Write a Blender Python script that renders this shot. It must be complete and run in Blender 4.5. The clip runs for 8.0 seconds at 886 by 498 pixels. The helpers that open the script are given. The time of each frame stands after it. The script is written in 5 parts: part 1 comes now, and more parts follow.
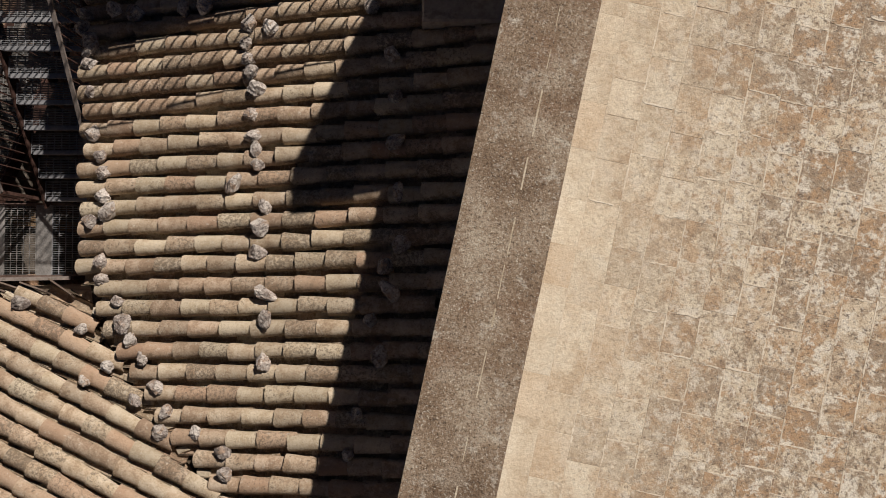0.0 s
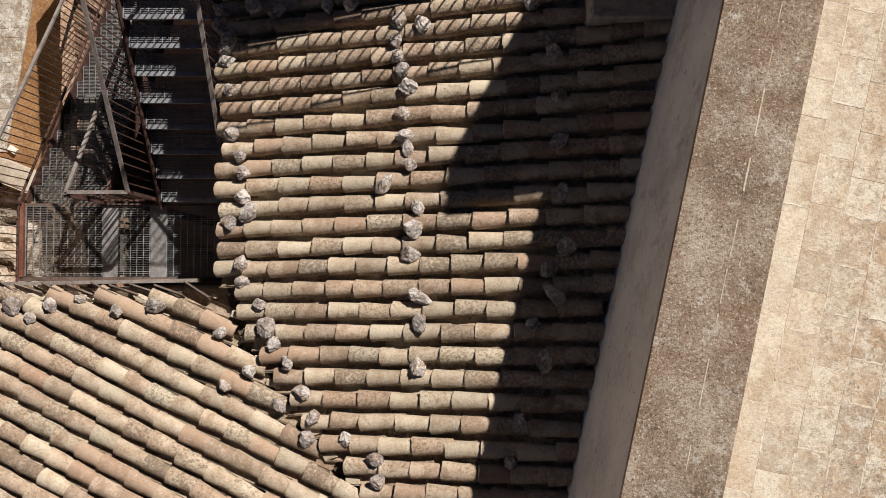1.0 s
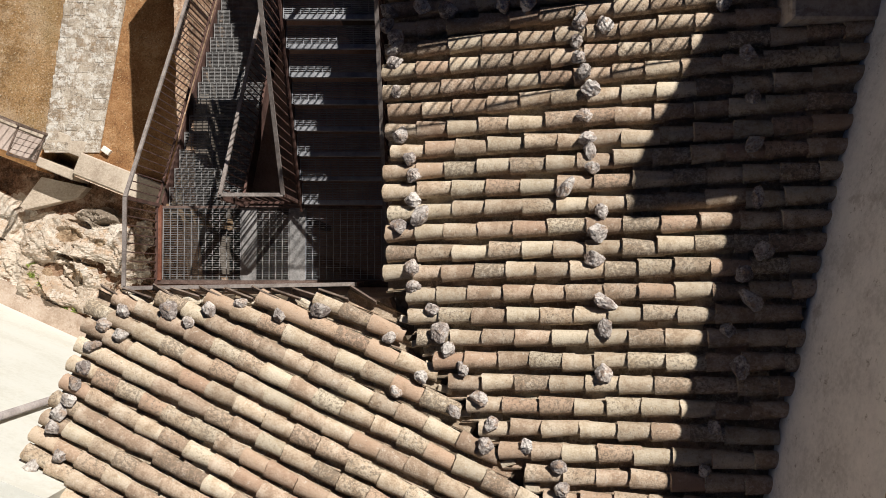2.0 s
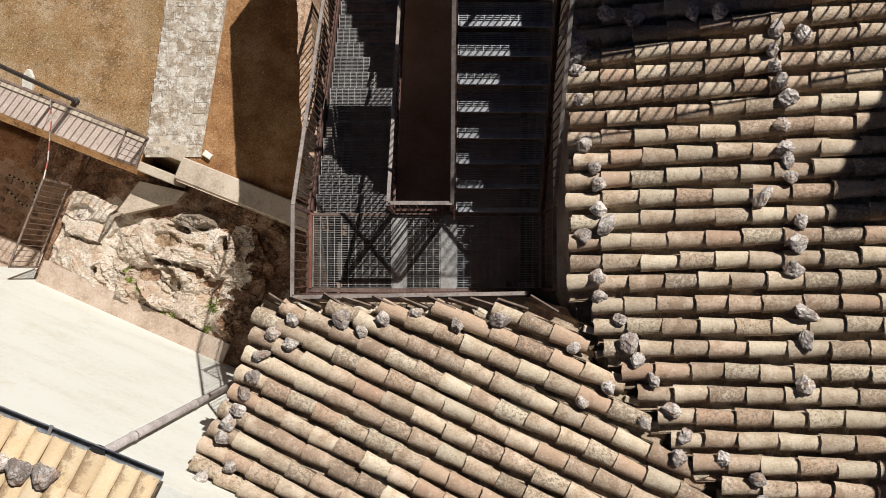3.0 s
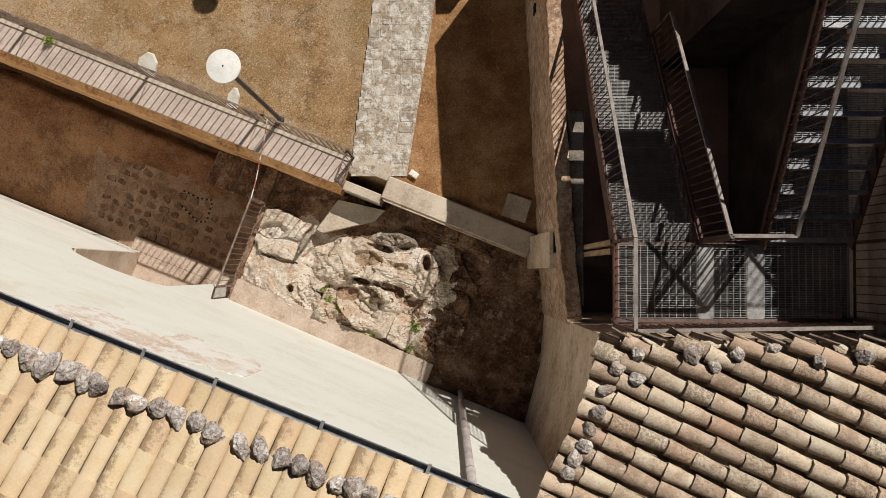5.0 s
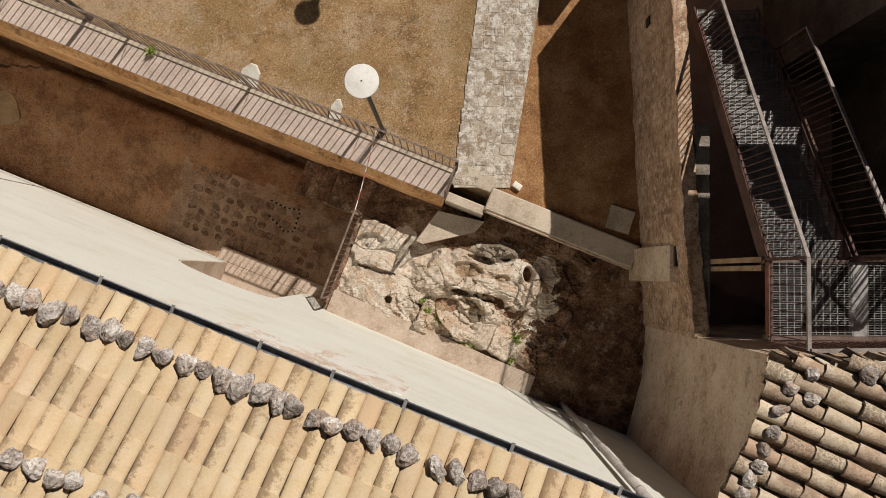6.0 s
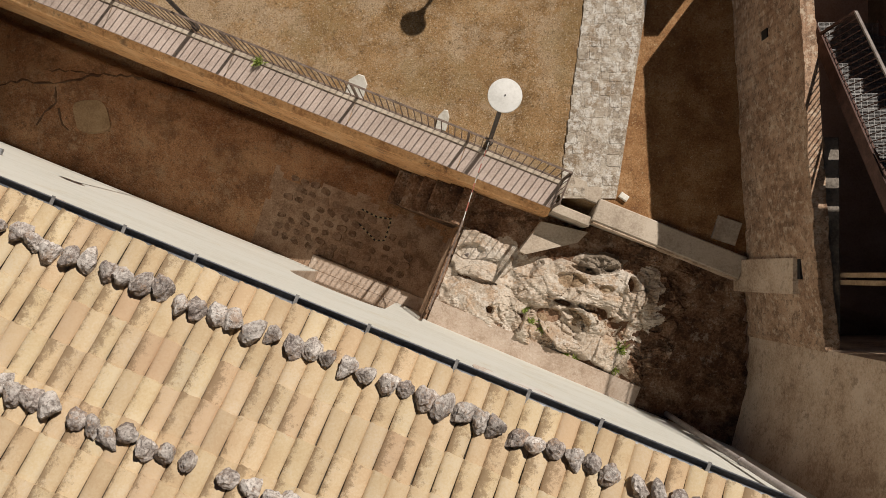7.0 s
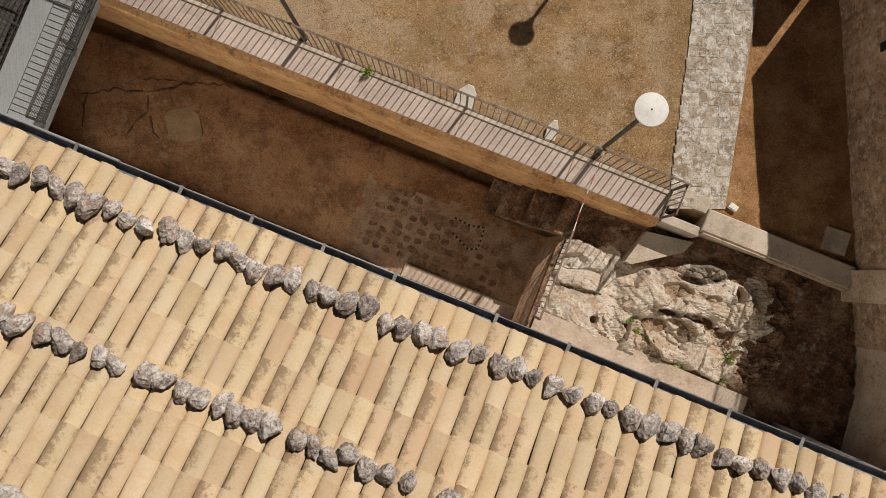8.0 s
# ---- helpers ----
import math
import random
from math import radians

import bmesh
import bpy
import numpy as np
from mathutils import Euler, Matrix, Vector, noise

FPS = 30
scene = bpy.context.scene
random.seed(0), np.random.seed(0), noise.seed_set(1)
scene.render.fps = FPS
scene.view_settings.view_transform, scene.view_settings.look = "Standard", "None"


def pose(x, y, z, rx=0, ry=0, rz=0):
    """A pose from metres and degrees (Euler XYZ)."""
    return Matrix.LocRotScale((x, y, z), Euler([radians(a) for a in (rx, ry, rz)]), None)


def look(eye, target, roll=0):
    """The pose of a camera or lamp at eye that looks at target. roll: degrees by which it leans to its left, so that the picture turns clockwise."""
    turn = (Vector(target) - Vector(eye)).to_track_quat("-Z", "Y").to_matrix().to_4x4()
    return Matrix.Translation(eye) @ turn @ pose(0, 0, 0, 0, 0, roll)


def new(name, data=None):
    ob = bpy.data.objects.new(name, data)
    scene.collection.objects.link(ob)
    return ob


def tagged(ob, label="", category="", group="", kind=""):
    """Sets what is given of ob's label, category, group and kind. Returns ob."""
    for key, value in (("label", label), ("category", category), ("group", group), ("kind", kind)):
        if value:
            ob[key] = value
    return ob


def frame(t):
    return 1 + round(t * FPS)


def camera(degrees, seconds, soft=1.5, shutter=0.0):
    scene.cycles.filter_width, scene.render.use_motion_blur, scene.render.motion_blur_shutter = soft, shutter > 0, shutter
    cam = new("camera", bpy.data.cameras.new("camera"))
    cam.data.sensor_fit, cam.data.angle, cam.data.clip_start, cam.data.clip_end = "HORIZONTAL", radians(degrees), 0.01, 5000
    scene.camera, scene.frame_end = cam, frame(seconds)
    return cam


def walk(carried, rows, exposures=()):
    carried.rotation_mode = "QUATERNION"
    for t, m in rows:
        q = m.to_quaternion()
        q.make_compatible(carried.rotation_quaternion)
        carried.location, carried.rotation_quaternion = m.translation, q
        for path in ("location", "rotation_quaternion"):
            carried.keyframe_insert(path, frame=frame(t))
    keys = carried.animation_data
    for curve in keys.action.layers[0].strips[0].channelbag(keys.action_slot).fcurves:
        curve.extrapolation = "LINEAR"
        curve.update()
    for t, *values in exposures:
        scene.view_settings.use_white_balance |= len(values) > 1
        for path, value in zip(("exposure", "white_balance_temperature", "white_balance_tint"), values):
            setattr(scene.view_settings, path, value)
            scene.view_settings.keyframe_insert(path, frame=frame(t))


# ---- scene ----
cam = camera(58.9, 8.0, soft=0.4)
METRES, EYE, TILT, LEAN, TURN = 15.0, 14.95, -88.2, 0.0, 0.0
ROWS = [
    (0.0, 0.0, 0.00000, 0.0, 0.000, 0.000, -0.0),
    (0.5, -0.0495, 0.00677, 0.0015, -0.006, -0.018, -0.02),
    (1.0, -0.1043, 0.01254, 0.0017, -0.018, -0.030, -0.03),
    (1.5, -0.163, 0.01699, 0.0023, -0.006, -0.055, -0.04),
    (3.0, -0.3521, 0.02541, 0.0111, 0.006, -0.079, -0.13),
    (3.5, -0.4166, 0.02755, 0.0138, 0.036, -0.073, -0.15),
    (4.0, -0.4801, 0.02871, 0.0191, 0.061, -0.061, -0.19),
    (4.5, -0.543, 0.03036, 0.027, 0.103, -0.073, -0.21),
    (6.0, -0.7329, 0.03415, 0.0478, 0.109, -0.024, -0.31),
    (6.5, -0.7969, 0.03383, 0.0535, 0.139, -0.006, -0.33),
    (7.0, -0.863, 0.03250, 0.0598, 0.170, -0.006, -0.38),
    (7.5, -0.9295, 0.03184, 0.0655, 0.206, 0.006, -0.4),
    (8.0, -0.9963, 0.03151, 0.0714, 0.236, -0.006, -0.43),
]
walk(cam, [(t, pose(0, 0, EYE, TILT, LEAN, TURN) @ pose(METRES * x, METRES * y, METRES * z, 90 + pitch, roll, yaw)) for t, x, y, z, yaw, pitch, roll in ROWS],
     [(0.0, -0.24, 6550, 14), (0.7, 0.0, 6400, 14), (1.5, 0.35, 6200, 11), (3.5, 0.22, 6100, 11), (4.5, 0.1, 6150, 11), (6.0, -0.11, 6450, 12), (8.0, -0.23, 6500, 13)])

# ---- world and sun ----
SUN = Vector((0.605, 0.82, 1.0)).normalized()
world = bpy.data.worlds.new("sky")
scene.world = world
world.use_nodes = True
sky = world.node_tree.nodes.new("ShaderNodeTexSky")
sky.sky_type = "NISHITA"
sky.sun_disc = False
sky.air_density, sky.dust_density = 0.16, 0.05
sky.sun_elevation = math.asin(SUN.z)
sky.sun_rotation = math.atan2(SUN.x, SUN.y)
world.node_tree.links.new(sky.outputs[0], world.node_tree.nodes["Background"].inputs[0])
world.node_tree.nodes["Background"].inputs[1].default_value = 0.038
sun = new("sun", bpy.data.lights.new("sun", "SUN"))
sun.data.energy, sun.data.angle, sun.data.color = 5.0, radians(0.53), (1.0, 0.93, 0.82)
sun.matrix_world = look(SUN * 40, (0, 0, 0))

# ---- materials ----


def material(name, colours, big=1.2, fine=25.0, rough=0.9, bump=0.35, grain=60.0, vary=0.0, by="object", spots=None, metallic=0.0, streak=None, hue=0.0, side=None, fade=None, mottle=None, odd=None, own=False, uneven=(-0.09, 0.05)):
    """Colours along a noise at two scales; vary: difference from piece to piece; spots: (colour, scale, threshold, strength)."""
    m = bpy.data.materials.new(name)
    m.use_nodes = True
    nt = m.node_tree
    N, L = nt.nodes, nt.links
    bsdf = N["Principled BSDF"]
    geo = N.new("ShaderNodeNewGeometry")
    place = geo.outputs["Position"]
    if vary:
        rnd = N.new("ShaderNodeObjectInfo").outputs["Random"] if by == "object" else geo.outputs["Random Per Island"]
    if own:
        away = N.new("ShaderNodeVectorMath")
        away.operation = "MULTIPLY_ADD"
        L.new(rnd, away.inputs[0])
        away.inputs[1].default_value = (61.0, 37.0, 83.0)
        L.new(place, away.inputs[2])
        place = away.outputs[0]

    def noise_of(scale, detail=5.0, rougher=0.6, squash=None):
        n = N.new("ShaderNodeTexNoise")
        n.inputs["Scale"].default_value = scale
        n.inputs["Detail"].default_value = detail
        n.inputs["Roughness"].default_value = rougher
        if squash:
            mp = N.new("ShaderNodeMapping")
            mp.inputs["Scale"].default_value = squash[:3]
            mp.inputs["Rotation"].default_value = (0, 0, radians(squash[3]) if len(squash) > 3 else 0)
            L.new(place, mp.inputs["Vector"])
            L.new(mp.outputs[0], n.inputs["Vector"])
        else:
            L.new(place, n.inputs["Vector"])
        return n.outputs["Fac"]

    def mix(kind, a, b, fac):
        x = N.new("ShaderNodeMix")
        x.data_type, x.blend_type = "RGBA", kind
        for sock, v in ((x.inputs[0], fac), (x.inputs[6], a), (x.inputs[7], b)):
            if isinstance(v, (int, float)):
                sock.default_value = v
            elif isinstance(v, tuple):
                sock.default_value = (*v, 1)
            else:
                L.new(v, sock)
        return x.outputs[2]

    def ramp(src, stops):
        r = N.new("ShaderNodeValToRGB")
        while len(r.color_ramp.elements) < len(stops):
            r.color_ramp.elements.new(0.5)
        for e, (p, c) in zip(r.color_ramp.elements, stops):
            e.position = p
            e.color = (*c, 1) if isinstance(c, tuple) else (c, c, c, 1)
        L.new(src, r.inputs[0])
        return r.outputs[0]

    k = len(colours)
    stops = [(0.40 + 0.2 * i / max(1, k - 1), c) for i, c in enumerate(colours)]
    mixed = N.new("ShaderNodeMath")
    mixed.operation = "MULTIPLY_ADD"
    a, b = noise_of(big, 6.0, 0.62, streak), noise_of(fine, 4.0, 0.7)
    half = N.new("ShaderNodeMath")
    half.operation = "MULTIPLY"
    L.new(b, half.inputs[0])
    half.inputs[1].default_value = 0.4
    L.new(a, mixed.inputs[0])
    mixed.inputs[1].default_value = 0.6
    L.new(half.outputs[0], mixed.inputs[2])
    fac = mixed.outputs[0]
    if vary:
        shift = N.new("ShaderNodeMath")
        shift.operation = "MULTIPLY_ADD"
        L.new(rnd, shift.inputs[0])
        shift.inputs[1].default_value = vary * 0.22
        sub = N.new("ShaderNodeMath")
        sub.operation = "SUBTRACT"
        L.new(fac, sub.inputs[0])
        sub.inputs[1].default_value = vary * 0.11
        L.new(sub.outputs[0], shift.inputs[2])
        fac = shift.outputs[0]
    colour = ramp(fac, stops)
    if vary:
        hs = N.new("ShaderNodeHueSaturation")
        wn = N.new("ShaderNodeTexWhiteNoise")
        wn.noise_dimensions = "1D"
        L.new(rnd, wn.inputs["W"])
        mr = N.new("ShaderNodeMapRange")
        mr.inputs["To Min"].default_value, mr.inputs["To Max"].default_value = 1 - 0.28 * vary, 1 + 0.22 * vary
        L.new(wn.outputs["Value"], mr.inputs["Value"])
        L.new(mr.outputs[0], hs.inputs["Value"])
        if hue:
            mh = N.new("ShaderNodeMapRange")
            mh.inputs["To Min"].default_value, mh.inputs["To Max"].default_value = 0.5 - hue, 0.5 + hue * 0.4
            L.new(rnd, mh.inputs["Value"])
            L.new(mh.outputs[0], hs.inputs["Hue"])
        L.new(colour, hs.inputs["Color"])
        colour = hs.outputs[0]
    if odd:
        wn3 = N.new("ShaderNodeTexWhiteNoise")
        wn3.noise_dimensions = "1D"
        far3 = N.new("ShaderNodeMath")
        far3.operation = "MULTIPLY_ADD"
        L.new(rnd, far3.inputs[0])
        far3.inputs[1].default_value, far3.inputs[2].default_value = 131.7, 2.3
        L.new(far3.outputs[0], wn3.inputs["W"])
        colour = mix("MIX", colour, odd[0], ramp(wn3.outputs["Value"], [(1 - odd[1] - 0.04, 0.0), (1 - odd[1] + 0.02, odd[2])]))
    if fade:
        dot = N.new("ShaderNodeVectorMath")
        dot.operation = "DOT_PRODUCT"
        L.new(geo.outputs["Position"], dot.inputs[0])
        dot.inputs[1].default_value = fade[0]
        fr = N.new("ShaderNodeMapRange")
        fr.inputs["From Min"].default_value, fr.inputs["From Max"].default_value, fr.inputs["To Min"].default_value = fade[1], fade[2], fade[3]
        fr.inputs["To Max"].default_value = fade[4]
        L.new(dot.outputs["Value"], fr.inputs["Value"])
    if mottle:
        mr2 = N.new("ShaderNodeMapRange")
        mr2.inputs["To Min"].default_value, mr2.inputs["To Max"].default_value = -0.16, 0.09
        wn2 = N.new("ShaderNodeTexWhiteNoise")
        wn2.noise_dimensions = "1D"
        far = N.new("ShaderNodeMath")
        far.operation = "MULTIPLY_ADD"
        L.new(rnd, far.inputs[0])
        far.inputs[1].default_value, far.inputs[2].default_value = 71.3, 5.7
        L.new(far.outputs[0], wn2.inputs["W"])
        L.new(wn2.outputs["Value"], mr2.inputs["Value"])
        plus = N.new("ShaderNodeMath")
        plus.operation = "ADD"
        L.new(mr2.outputs[0], plus.inputs[0])
        L.new(noise_of(mottle[1], 9.0, 0.8), plus.inputs[1])
        level = mottle[3] if len(mottle) > 3 else 0.53
        mfac = ramp(plus.outputs[0], [(level, 0.0), (level + 0.07, mottle[2])])
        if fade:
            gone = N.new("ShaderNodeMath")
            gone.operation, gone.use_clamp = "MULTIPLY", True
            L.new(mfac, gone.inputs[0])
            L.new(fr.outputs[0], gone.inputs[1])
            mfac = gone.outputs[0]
        colour = mix("MIX", colour, mottle[0], mfac)
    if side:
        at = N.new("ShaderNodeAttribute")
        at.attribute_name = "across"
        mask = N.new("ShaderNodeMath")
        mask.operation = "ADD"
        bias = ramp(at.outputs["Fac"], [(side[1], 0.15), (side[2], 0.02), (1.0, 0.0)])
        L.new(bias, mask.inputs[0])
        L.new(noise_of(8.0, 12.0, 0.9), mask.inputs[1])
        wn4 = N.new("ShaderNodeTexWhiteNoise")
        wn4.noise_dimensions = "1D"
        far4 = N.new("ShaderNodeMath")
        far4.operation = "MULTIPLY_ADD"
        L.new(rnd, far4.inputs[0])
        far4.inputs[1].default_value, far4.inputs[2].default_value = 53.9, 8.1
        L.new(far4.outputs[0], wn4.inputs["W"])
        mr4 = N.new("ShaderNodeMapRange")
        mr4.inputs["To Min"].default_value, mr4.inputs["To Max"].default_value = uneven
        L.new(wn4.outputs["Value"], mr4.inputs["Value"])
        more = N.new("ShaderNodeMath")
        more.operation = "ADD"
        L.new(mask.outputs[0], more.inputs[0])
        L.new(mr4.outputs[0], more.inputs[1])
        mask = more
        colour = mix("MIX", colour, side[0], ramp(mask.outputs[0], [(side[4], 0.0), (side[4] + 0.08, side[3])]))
    for c, scale, level, power in spots or ():
        sfac = ramp(noise_of(scale, 9.0, 0.77), [(level - 0.04, 0.0), (level + 0.03, power)])
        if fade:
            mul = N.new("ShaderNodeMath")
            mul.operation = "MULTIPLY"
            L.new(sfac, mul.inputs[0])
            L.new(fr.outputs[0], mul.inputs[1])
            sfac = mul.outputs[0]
        colour = mix("MIX", colour, c, sfac)
    L.new(colour, bsdf.inputs["Base Color"])
    bsdf.inputs["Metallic"].default_value = metallic
    rr = N.new("ShaderNodeMapRange")
    rr.inputs["To Min"].default_value, rr.inputs["To Max"].default_value = max(0.05, rough - 0.12), min(1.0, rough + 0.1)
    L.new(b, rr.inputs["Value"])
    L.new(rr.outputs[0], bsdf.inputs["Roughness"])
    bsdf.inputs["Specular IOR Level"].default_value = 0.25 if metallic == 0 else 0.5
    if bump:
        bp = N.new("ShaderNodeBump")
        bp.inputs["Strength"].default_value = bump
        bp.inputs["Distance"].default_value = 0.012
        L.new(noise_of(grain, 8.0, 0.65), bp.inputs["Height"])
        L.new(bp.outputs[0], bsdf.inputs["Normal"])
    return m


# side: dark speckle on each southern half, moss plus the curve's shade painted in
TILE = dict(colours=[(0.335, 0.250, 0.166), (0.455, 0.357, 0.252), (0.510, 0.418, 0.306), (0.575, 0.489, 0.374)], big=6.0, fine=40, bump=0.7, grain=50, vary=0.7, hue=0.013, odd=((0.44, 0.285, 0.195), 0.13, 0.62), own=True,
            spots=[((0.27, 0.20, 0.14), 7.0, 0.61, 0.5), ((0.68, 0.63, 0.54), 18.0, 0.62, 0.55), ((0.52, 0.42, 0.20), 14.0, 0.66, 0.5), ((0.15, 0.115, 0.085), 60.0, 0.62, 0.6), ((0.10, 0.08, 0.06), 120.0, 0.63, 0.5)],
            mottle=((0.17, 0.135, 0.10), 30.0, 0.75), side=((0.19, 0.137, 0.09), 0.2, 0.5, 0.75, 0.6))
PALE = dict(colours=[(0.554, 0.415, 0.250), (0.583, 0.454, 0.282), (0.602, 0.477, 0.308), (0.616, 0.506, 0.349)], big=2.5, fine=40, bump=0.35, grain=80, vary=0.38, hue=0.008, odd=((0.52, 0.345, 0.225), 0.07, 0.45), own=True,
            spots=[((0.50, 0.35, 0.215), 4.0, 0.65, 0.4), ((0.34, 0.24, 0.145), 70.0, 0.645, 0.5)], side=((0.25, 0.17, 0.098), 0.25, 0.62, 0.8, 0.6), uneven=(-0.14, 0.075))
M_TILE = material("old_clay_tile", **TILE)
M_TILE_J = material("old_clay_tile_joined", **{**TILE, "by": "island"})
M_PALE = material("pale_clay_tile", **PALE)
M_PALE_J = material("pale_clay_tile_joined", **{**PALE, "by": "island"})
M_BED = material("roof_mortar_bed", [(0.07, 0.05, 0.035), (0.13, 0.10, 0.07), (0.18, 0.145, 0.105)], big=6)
M_ROCK = material("grey_field_stone", [(0.20, 0.165, 0.148), (0.39, 0.342, 0.312), (0.52, 0.47, 0.43), (0.66, 0.615, 0.57)], big=8, fine=50, bump=1.0, grain=22, vary=0.65,
                  own=True,
                  spots=[((0.15, 0.125, 0.11), 12.0, 0.55, 0.7), ((0.40, 0.285, 0.205), 6.0, 0.56, 0.7), ((0.62, 0.58, 0.54), 9.0, 0.57, 0.55), ((0.05, 0.042, 0.038), 40.0, 0.58, 0.75)])
M_LIME = material("limestone_outcrop", [(0.37, 0.285, 0.21), (0.48, 0.40, 0.32), (0.54, 0.47, 0.39), (0.61, 0.55, 0.48)], big=1.3, fine=22, bump=1.0, grain=20,
                  spots=[((0.40, 0.27, 0.17), 1.9, 0.56, 0.7), ((0.25, 0.185, 0.13), 6.0, 0.58, 0.65), ((0.15, 0.12, 0.095), 24.0, 0.615, 0.65), ((0.68, 0.64, 0.58), 4.0, 0.59, 0.6)])
M_GREYROCK = material("weathered_dark_rock", [(0.13, 0.10, 0.075), (0.21, 0.17, 0.13), (0.30, 0.25, 0.2)], big=4.0, fine=24, bump=1.0, grain=20, spots=[((0.42, 0.35, 0.28), 9.0, 0.6, 0.6)])
M_BROWNFILL = material("brown_earth_fill", [(0.20, 0.135, 0.08), (0.31, 0.22, 0.14), (0.44, 0.345, 0.24)], big=4, fine=30, bump=0.7)
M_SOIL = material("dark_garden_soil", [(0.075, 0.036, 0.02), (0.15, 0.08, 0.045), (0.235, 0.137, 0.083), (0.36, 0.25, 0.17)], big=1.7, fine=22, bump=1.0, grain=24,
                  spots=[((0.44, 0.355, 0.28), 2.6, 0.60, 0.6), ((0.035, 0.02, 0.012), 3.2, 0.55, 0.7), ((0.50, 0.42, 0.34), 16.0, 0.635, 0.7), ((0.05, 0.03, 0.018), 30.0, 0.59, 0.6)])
M_EARTH = material("bare_reddish_earth", [(0.175, 0.080, 0.031), (0.258, 0.131, 0.054), (0.330, 0.179, 0.079), (0.422, 0.257, 0.131)], big=1.5, fine=26, bump=1.0, grain=40,
                   spots=[((0.15, 0.075, 0.034), 2.5, 0.58, 0.5), ((0.46, 0.35, 0.22), 24.0, 0.62, 0.6), ((0.08, 0.04, 0.02), 40.0, 0.58, 0.6)])
M_PATCH = material("bare_plaster_patch", [(0.52, 0.405, 0.32), (0.61, 0.515, 0.43), (0.66, 0.60, 0.53)], big=2.0, fine=18, bump=0.7, grain=24, spots=[((0.38, 0.25, 0.18), 7.0, 0.62, 0.6), ((0.70, 0.69, 0.65), 1.8, 0.50, 1.0), ((0.69, 0.68, 0.64), 9.0, 0.57, 0.9)])
M_SLATE = material("dark_verge_slate", [(0.10, 0.075, 0.06), (0.16, 0.12, 0.095), (0.24, 0.19, 0.155)], big=6, bump=0.5)
M_MORTAR = material("cream_verge_mortar", [(0.42, 0.34, 0.24), (0.55, 0.47, 0.36), (0.64, 0.57, 0.46)], big=6, bump=0.8, grain=30, spots=[((0.2, 0.15, 0.1), 12.0, 0.6, 0.6)])
M_ROOT = material("dark_earthy_root", [(0.06, 0.03, 0.018), (0.105, 0.058, 0.034), (0.17, 0.1, 0.06)], big=5, fine=30, bump=1.0)
M_COBBLE = material("sunk_cobble", [(0.135, 0.078, 0.047), (0.216, 0.132, 0.084), (0.311, 0.200, 0.130)], big=6, fine=30, bump=1.0, vary=0.6, by="island", spots=[((0.32, 0.22, 0.15), 10.0, 0.54, 0.8)])
M_LAWN = material("dry_lawn", [(0.175, 0.099, 0.039), (0.273, 0.161, 0.070), (0.335, 0.204, 0.095), (0.422, 0.281, 0.149)], big=1.6, fine=30, bump=1.0, grain=45,
                  spots=[((0.44, 0.335, 0.225), 0.6, 0.52, 0.6), ((0.20, 0.135, 0.055), 0.8, 0.56, 0.5), ((0.15, 0.09, 0.036), 3.4, 0.58, 0.45), ((0.58, 0.50, 0.385), 26.0, 0.595, 0.7), ((0.075, 0.047, 0.02), 46.0, 0.56, 0.8), ((0.085, 0.055, 0.027), 11.0, 0.60, 0.7), ((0.48, 0.38, 0.26), 13.0, 0.61, 0.65)])
M_YARD = material("yard_soil", [(0.180, 0.079, 0.035), (0.281, 0.136, 0.064), (0.365, 0.188, 0.091), (0.455, 0.256, 0.133)], big=0.8, fine=26, bump=1.0, grain=34,
                  spots=[((0.12, 0.058, 0.029), 1.3, 0.55, 0.55), ((0.36, 0.215, 0.11), 1.0, 0.57, 0.5), ((0.40, 0.27, 0.165), 2.3, 0.585, 0.55), ((0.46, 0.33, 0.21), 6.0, 0.62, 0.5), ((0.08, 0.042, 0.022), 7.0, 0.60, 0.6), ((0.45, 0.35, 0.24), 34.0, 0.59, 0.7), ((0.06, 0.032, 0.018), 45.0, 0.57, 0.7)])
M_COBBLEBED = material("worn_cobble_bed", [(0.20, 0.115, 0.068), (0.29, 0.182, 0.115), (0.36, 0.24, 0.16), (0.43, 0.305, 0.21)], big=2.0, fine=26, bump=1.0, grain=34, spots=[((0.13, 0.077, 0.045), 3.0, 0.57, 0.6), ((0.5, 0.4, 0.3), 30.0, 0.61, 0.5)])
M_SAND = material("sandy_yard_slab", [(0.27, 0.175, 0.095), (0.36, 0.245, 0.14), (0.42, 0.295, 0.175)], big=2.0, fine=26, bump=0.9, grain=34)
M_PLATE = material("grey_ribbed_plate", [(0.216, 0.226, 0.235), (0.280, 0.287, 0.294), (0.328, 0.332, 0.336)], big=3.0, fine=30, rough=0.6, bump=0.3, metallic=0.2, streak=(30.0, 0.6, 1.0, 21.6))
# Dark render carries the deep court's shade in its base colour.
M_SHADEWALL = material("court_shade_render", [(0.05, 0.038, 0.03), (0.085, 0.065, 0.053), (0.125, 0.098, 0.08)], big=2.0, fine=20, bump=0.9, grain=18)
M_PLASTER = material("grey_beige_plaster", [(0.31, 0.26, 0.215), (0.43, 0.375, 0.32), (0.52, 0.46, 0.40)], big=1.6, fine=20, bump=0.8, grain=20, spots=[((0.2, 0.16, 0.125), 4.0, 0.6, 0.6)])
